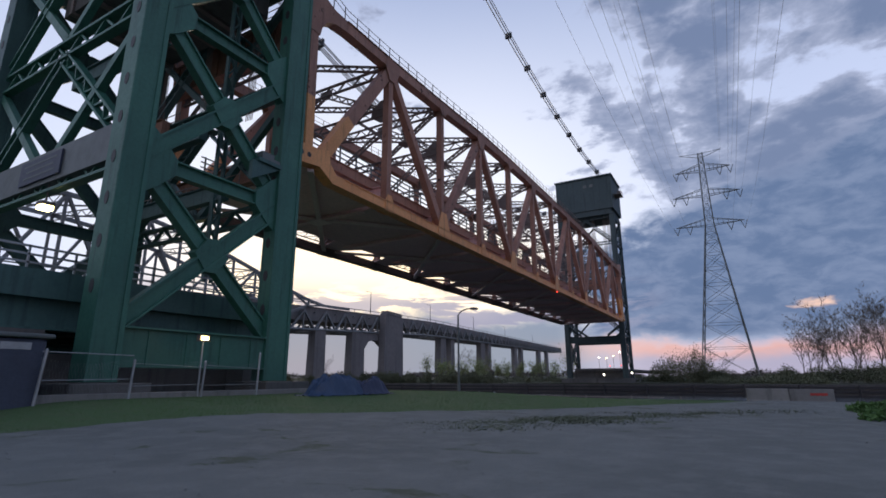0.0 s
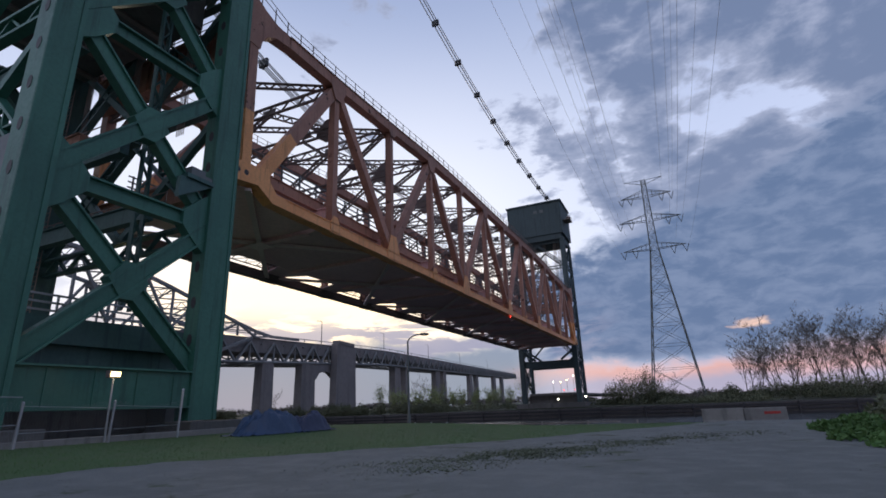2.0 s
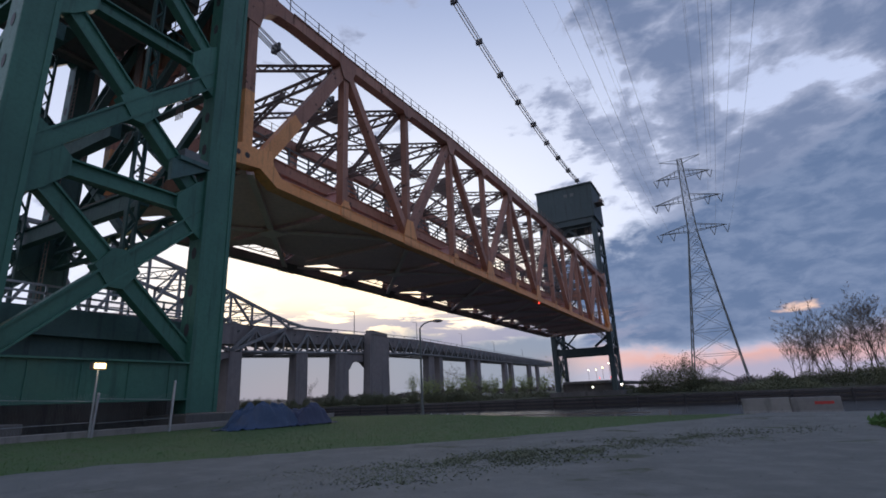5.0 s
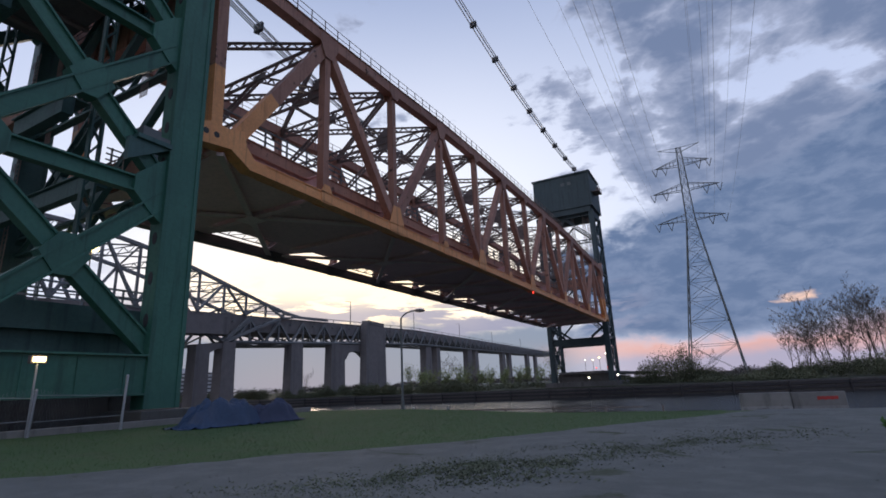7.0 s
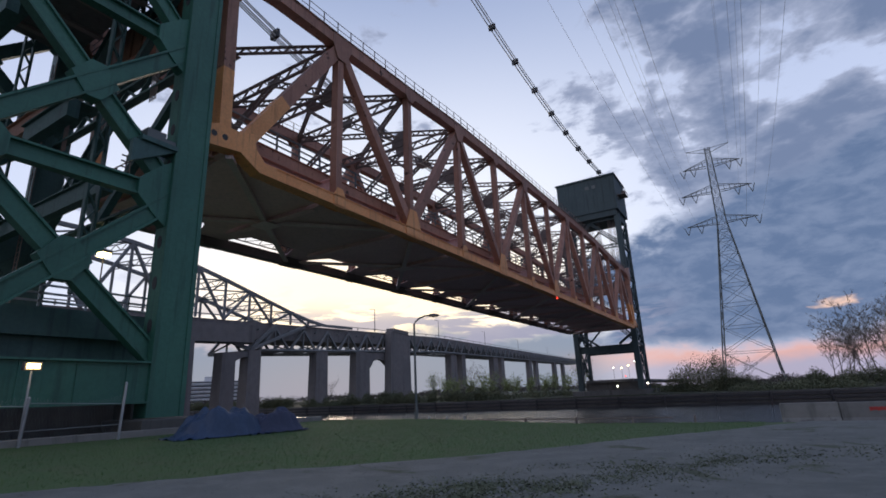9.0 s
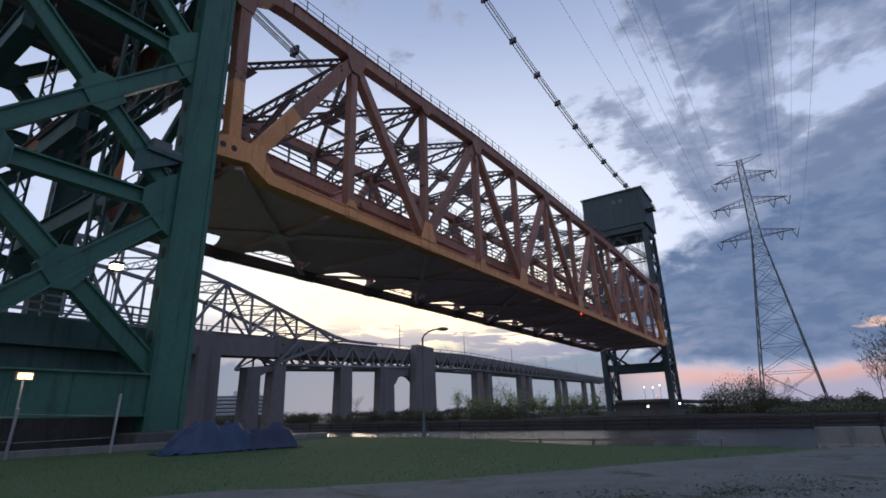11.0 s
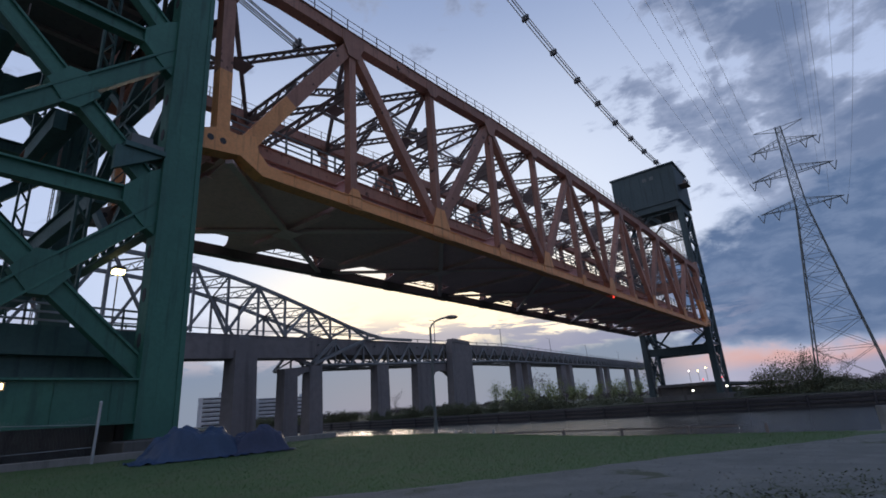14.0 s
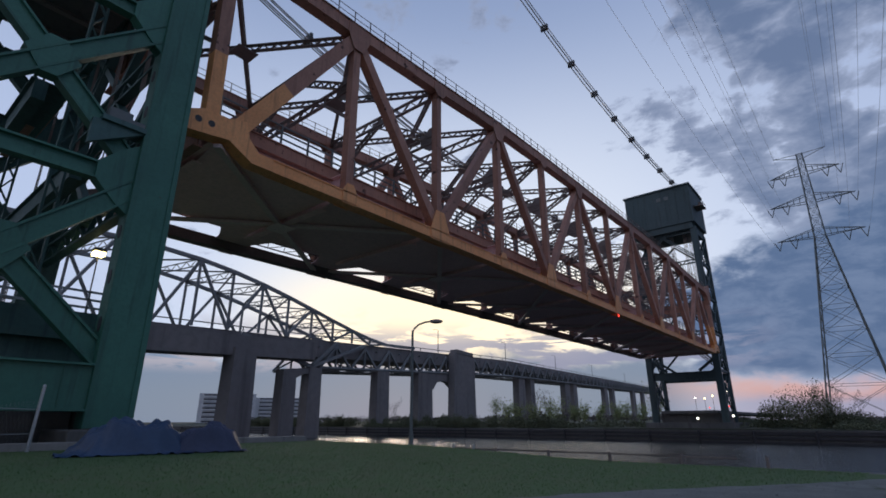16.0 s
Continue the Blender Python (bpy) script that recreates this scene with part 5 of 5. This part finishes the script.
for x, y in ((6.5, 11.0), (7.75, 11.0), (8.9, 11.1)):
    ob = thing("bollard", "short pale post at the canal's edge", "bollard", (x, y, height(x, y)), "canal posts")
    part("tube", Mesh().tube((0, 0, -0.1), (0, 0, 0.55), 0.07, 0.065, 10), GALV, ob)

# lamps along the far bank
for x, y, z, mat in ((1.0, 113.8, 2.3, COLD), (-6.0, 113.9, 1.9, COLD), (-12.6, 172, 10.2, COLD), (-15.2, 173, 8.9, FLOOD), (-17.6, 173, 8.2, FLOOD), (-20.4, 173, 8.4, COLD), (-10.6, 170, 10.0, COLD), (-11.0, 173, 5.6, WARN), (-12.6, 173, 5.4, WARN), (-17.0, 175, 5.4, WARN), (-176, 250, 1.6, COLD), (-156, 258, 2.0, COLD), (-136, 254, 2.0, COLD)):
    ob = thing("distant_lamp", "small lit lamp on the far bank", "lamp", (x, y, z), "distant lamps")
    part("lens", Mesh().tube((0, 0, -0.18), (0, 0, 0.18), 0.22, 0.16, 8), mat, ob)
    part("pole", Mesh().beam((0, 0, -0.18), (0, 0, 0.2 - z), 0.1, 0.1), DIM_STEEL, ob)


# ---- plants ----
def shrub_mass(name, label, places, mat, seed, size=0.38):
    """Thickets of many small leaf sprays."""
    rng = random.Random(seed)
    m = Mesh()
    for x, y, r, h, n in places:
        base = height(x, y)
        for _ in range(n):
            a, q = rng.uniform(0, 2 * math.pi), rng.random() ** 0.5
            top = h * (1 - 0.55 * q * q) * rng.uniform(0.65, 1.1)
            p = Vector((x + r * q * math.cos(a), y + r * q * math.sin(a), base + top * rng.random() ** 0.6))
            d = Vector((rng.gauss(0, 1), rng.gauss(0, 1), rng.gauss(0.5, 0.8))).normalized()
            e = d.cross(Vector((rng.gauss(0, 1), rng.gauss(0, 1), rng.gauss(0, 1)))).normalized()
            s = size * rng.uniform(0.5, 1.5)
            m.add([p - e * s * 0.5, p + d * s * 1.3, p + e * s * 0.5, p - d * s * 0.6], [(0, 1, 2, 3)])
    ob = part(name, m, mat)
    return tagged(ob, label, "shrubs", "", "stuff")


rng = random.Random(5)
places = []
for i in range(260):
    x = rng.uniform(-190, 110)
    y = rng.uniform(113, 131) if not -20 < x < 3 else rng.uniform(135, 150)
    clump = 0.75 + 1.5 * noise.noise((x * 0.055, 0, 2)) + 0.5 * noise.noise((x * 0.2, y * 0.2, 4))
    if clump < 0.35:
        continue
    places.append((x, y, rng.uniform(1.6, 3.8), max(0.8, rng.uniform(1.6, 3.0) * clump * (1.25 if x > 1 else 1.0)), 420))
shrub_mass("bank_shrubs", "dense dull green scrub along the far bank", places, LEAF, 1, 0.19)
places = [(rng.uniform(-190, -34), rng.uniform(111.4, 114.0), rng.uniform(1.0, 2.2), rng.uniform(2.6, 4.2), 620) for _ in range(90)]
shrub_mass("waterside_scrub", "tangled green scrub hanging over the far canal edge", places, LEAF, 14, 0.19)
# tall rounded bushes beside the far tower
places = []
for az, dist, r0, h in ((9.9, 138, 2.6, 5.6), (8.9, 138, 3.0, 7.6), (7.9, 138, 3.2, 8.6), (6.9, 139, 3.2, 8.4), (6.1, 141, 2.4, 10.2), (5.2, 139, 2.6, 6.0), (4.2, 140, 3.0, 3.6), (-1.6, 139, 2.5, 4.4), (-8.6, 140, 3.0, 5.5), (-10.2, 139, 3.4, 6.5), (-12.0, 140, 3.0, 5.8), (-4.0, 142, 2.8, 4.0), (-5.6, 141, 3.0, 5.0), (-7.0, 142, 3.2, 4.6), (-13.6, 141, 3.4, 5.0), (-15.2, 140, 3.4, 5.6)):
    x, y = polar(az, dist)
    places.append((x, y, r0, h, 1900))
shrub_mass("rounded_bushes", "rounded soft green bushes beside the far tower", places, LEAF, 9, 0.17)
places = [(rng.uniform(5, 170), rng.uniform(136, 185), rng.uniform(2.5, 5), rng.uniform(1.4, 3.8), 420) for _ in range(90)]
shrub_mass("thicket", "brown spring thicket behind the far bank", places, TWIG, 2, 0.24)
places = [(rng.uniform(-330, -30), rng.uniform(170, 330), rng.uniform(5, 9), rng.uniform(2.0, 5.0), 300) for _ in range(90)]
shrub_mass("distant_woods", "hazy distant woods beyond the canal", places, TWIG, 3, 0.45)


def leafy_tree(x, y, h, seed):
    """Young spring tree: forked stem and an open crown of small pale leaves."""
    r = random.Random(seed)
    z = height(x, y)
    ob = thing("young_tree", "young tree in thin pale green spring leaf on the far bank", "tree", (x, y, z - 0.1), "young trees")
    stem, leaves = Mesh(), Mesh()
    stem.tube((0, 0, 0), (0.1, 0, h * 0.45), h * 0.016, h * 0.010, 6, False)
    for k in range(11):
        a, f = r.uniform(0, 6.28), r.uniform(0.08, 0.5)
        p = Vector((0.1 * f, 0, h * f))
        q = p + Vector((math.cos(a) * h * 0.17, math.sin(a) * h * 0.17, h * r.uniform(0.2, 0.5)))
        stem.tube(p, q, h * 0.007, h * 0.003, 4, False)
        for _ in range(70):
            c = p.lerp(q, r.uniform(0.3, 1.1)) + Vector((r.gauss(0, 1), r.gauss(0, 1), r.gauss(0, 1))) * h * 0.085
            d = Vector((r.gauss(0, 1), r.gauss(0, 1), r.gauss(0, 1))).normalized()
            e = d.cross(Vector((r.gauss(0, 1), r.gauss(0, 1), r.gauss(0, 1)))).normalized()
            s = 0.24 * r.uniform(0.6, 1.4)
            leaves.add([c - e * s * 0.5, c + d * s, c + e * s * 0.5, c - d * s * 0.6], [(0, 1, 2, 3)])
    part("trunk", stem, BARK, ob)
    part("crown", leaves, PALE_LEAF, ob, "thin pale green leaves")
    return ob


for i in range(13):
    az = 19.0 + 17.0 * ((i * 0.618) % 1.0)
    x, y = polar(az, 150 + 40 * ((i * 0.37) % 1.0))
    leafy_tree(x, y, rng.uniform(6.0, 11.0), 60 + i)
places = []
for _ in range(64):
    u, v = rng.random(), rng.random()
    y = -9 + 20 * u
    x = 29.0 + 0.025 * (y + 5) ** 2 + 16 * v ** 1.3
    places.append((x, y, rng.uniform(0.6, 1.4), (0.7 + 2.6 * smooth01(v * 3.0)) * rng.uniform(0.7, 1.2), 520))
shrub_mass("lot_bushes", "leafy green bushes at the gravel lot's edge", places, LEAF, 4, 0.13)
places = [(28.3 + 0.025 * (y + 5) ** 2 + rng.uniform(-0.5, 0.8), y, 0.8, 0.32, 420) for y in [-9 + 0.7 * i for i in range(28)]]
shrub_mass("lot_weeds", "low green weeds at the gravel lot's edge", places, BLADE, 6, 0.09)


def bare_tree(x, y, h, seed):
    """Leafless spring tree: forked trunk, limbs and fine twigs."""
    r = random.Random(seed)
    z = height(x, y)
    ob = thing("bare_tree", "leafless spring tree on the far bank", "tree", (x, y, z - 0.1), "bare trees")
    trunk, crown = Mesh(), Mesh()

    def grow(p, d, length, rad, depth):
        m = trunk if depth < 2 else crown
        segs = 5 if depth == 0 else 3 if depth < 3 else 2
        for k in range(segs):
            d = (d + Vector((r.gauss(0, 0.12), r.gauss(0, 0.12), 0.05))).normalized()
            q = p + d * (length / segs)
            m.tube(p, q, rad, rad * 0.84, 5 if depth < 2 else 3, False)
            p, rad = q, rad * 0.84
            if depth < 4 and not (depth == 0 and k < 1):
                for _ in range(2 if depth == 0 else 1):
                    side = (d + Vector((r.gauss(0, 0.55), r.gauss(0, 0.55), 0.10))).normalized()
                    grow(p, side, length * r.uniform(0.42, 0.62), rad * 0.5, depth + 1)
        if depth >= 3:
            for _ in range(8 if depth == 4 else 4):
                v = (d + Vector((r.gauss(0, 0.4), r.gauss(0, 0.4), 0.2))).normalized() * r.uniform(0.5, 1.1)
                w = v.cross(Vector((r.gauss(0, 1), r.gauss(0, 1), r.gauss(0, 1)))).normalized() * 0.019
                crown.add([p - w, p + w, p + v], [(0, 1, 2)])

    grow(Vector((0, 0, 0)), Vector((r.gauss(0, 0.07), r.gauss(0, 0.07), 1)), h * 0.72, h * 0.011, 0)
    part("trunk", trunk, BARK, ob)
    part("crown", crown, TWIG, ob, "fine leafless twigs")
    return ob


spots = []
for i in range(36):
    az = -3.0 - 13.5 * i / 35 + rng.uniform(-0.3, 0.3)
    x, y = polar(az, rng.uniform(150, 185))
    spots.append((x, y, rng.uniform(8.5, 13.0) + 5.0 * smooth01((-az - 3.6) / 4.0) * (0.7 + 0.5 * math.sin(az * 1.9))))
models = [bare_tree(*spots[i], 20 + i) for i in range(5)]
for i, (x, y, h) in enumerate(spots[5:]):
    src = models[i % 5]
    s = h / spots[i % 5][2]
    src.scale = (s, s, s)
    copy_thing(src, pose(x, y, height(x, y) - 0.1, 0, 0, 67 * i))
    src.scale = (1, 1, 1)
for az, dist, h in ((6.2, 150, 7), (5.0, 155, 8), (3.7, 160, 6.5), (29.5, 210, 9), (31, 215, 10), (28, 220, 8), (46, 230, 8), (47.5, 235, 8)):
    x, y = polar(az, dist)
    src = models[int(az) % 5]
    s = h / 12.0
    src.scale = (s, s, s)
    copy_thing(src, pose(x, y, height(x, y) - 0.1, 0, 0, az * 31))
    src.scale = (1, 1, 1)


def grass_blades():
    r = random.Random(8)
    m = Mesh()
    n = 0
    while n < 40000:
        y = r.uniform(-22, 11.0)
        x = r.uniform(2.0, 24.0)
        e = edge_x(y)
        if x > e + 0.25 or (x > e - 0.1 and r.random() < 0.5):
            continue
        if r.random() > 0.35 + 0.65 * smooth01((x - 3) / 14):
            continue
        z = height(x, y)
        h = r.uniform(0.02, 0.05)
        a = r.uniform(0, 2 * math.pi)
        w = 0.008
        lx, ly = r.gauss(0, 0.025), r.gauss(0, 0.025)
        c, s = math.cos(a) * w, math.sin(a) * w
        m.add([(x - c, y - s, z - 0.01), (x + c, y + s, z - 0.01), (x + lx, y + ly, z + h)], [(0, 1, 2)])
        n += 1
    me = bpy.data.meshes.new("grass")
    me.from_pydata(m.v, [], m.f)
    me.materials.append(BLADE)
    return tagged(new("grass", me), "short uneven grass blades over the turf", "grass", "", "stuff")


grass_blades()


def weed_strip():
    """Low weeds in clumps along the middle of the worn track."""
    r = random.Random(21)
    m = Mesh()
    n = 0
    while n < 8500:
        y = r.triangular(-14.0, -1.0, -9.5)
        x = edge_x(y) + 5.6 + r.gauss(0, 0.85)
        dense = noise.noise((x * 0.9, y * 0.55, 9.0)) + 0.5 * noise.noise((x * 2.6, y * 2.2, 2.0))
        if dense < r.uniform(-0.45, 0.4):
            continue
        z = height(x, y) + 0.048
        h = r.uniform(0.004, 0.018)
        a = r.uniform(0, 2 * math.pi)
        lx, ly = r.gauss(0, 0.05), r.gauss(0, 0.05)
        c, s = math.cos(a) * 0.024, math.sin(a) * 0.024
        m.add([(x - c, y - s, z - 0.02), (x + c, y + s, z - 0.02), (x + lx, y + ly, z + h)], [(0, 1, 2)])
        n += 1
    me = bpy.data.meshes.new("weeds")
    me.from_pydata(m.v, [], m.f)
    me.materials.append(WEED)
    return tagged(new("weeds", me), "thin dull green weeds in a strip over the gravel", "weeds", "", "stuff")


weed_strip()


def loose_stones():
    r = random.Random(12)
    m = Mesh()
    for _ in range(1400):
        y = r.uniform(-26, 9)
        x = edge_x(y) + abs(r.gauss(0, 6.0))
        s = r.uniform(0.010, 0.03) * (1.6 if r.random() < 0.04 else 1)
        z = height(x, y) + 0.04
        t = [Vector((r.uniform(0.6, 1) * s * i, r.uniform(0.6, 1) * s * j, 0)) for i, j in ((1, 0), (0, 1), (-1, 0), (0, -1))]
        p = Vector((x, y, z))
        m.add([p + v for v in t] + [p + Vector((0, 0, s * 0.7))], [(0, 1, 4), (1, 2, 4), (2, 3, 4), (3, 0, 4)])
    me = bpy.data.meshes.new("loose_gravel")
    me.from_pydata(m.v, [], m.f)
    me.materials.append(GRAVEL)
    return tagged(new("loose_gravel", me), "loose grey stones scattered over the lot", "gravel", "", "stuff")


loose_stones()
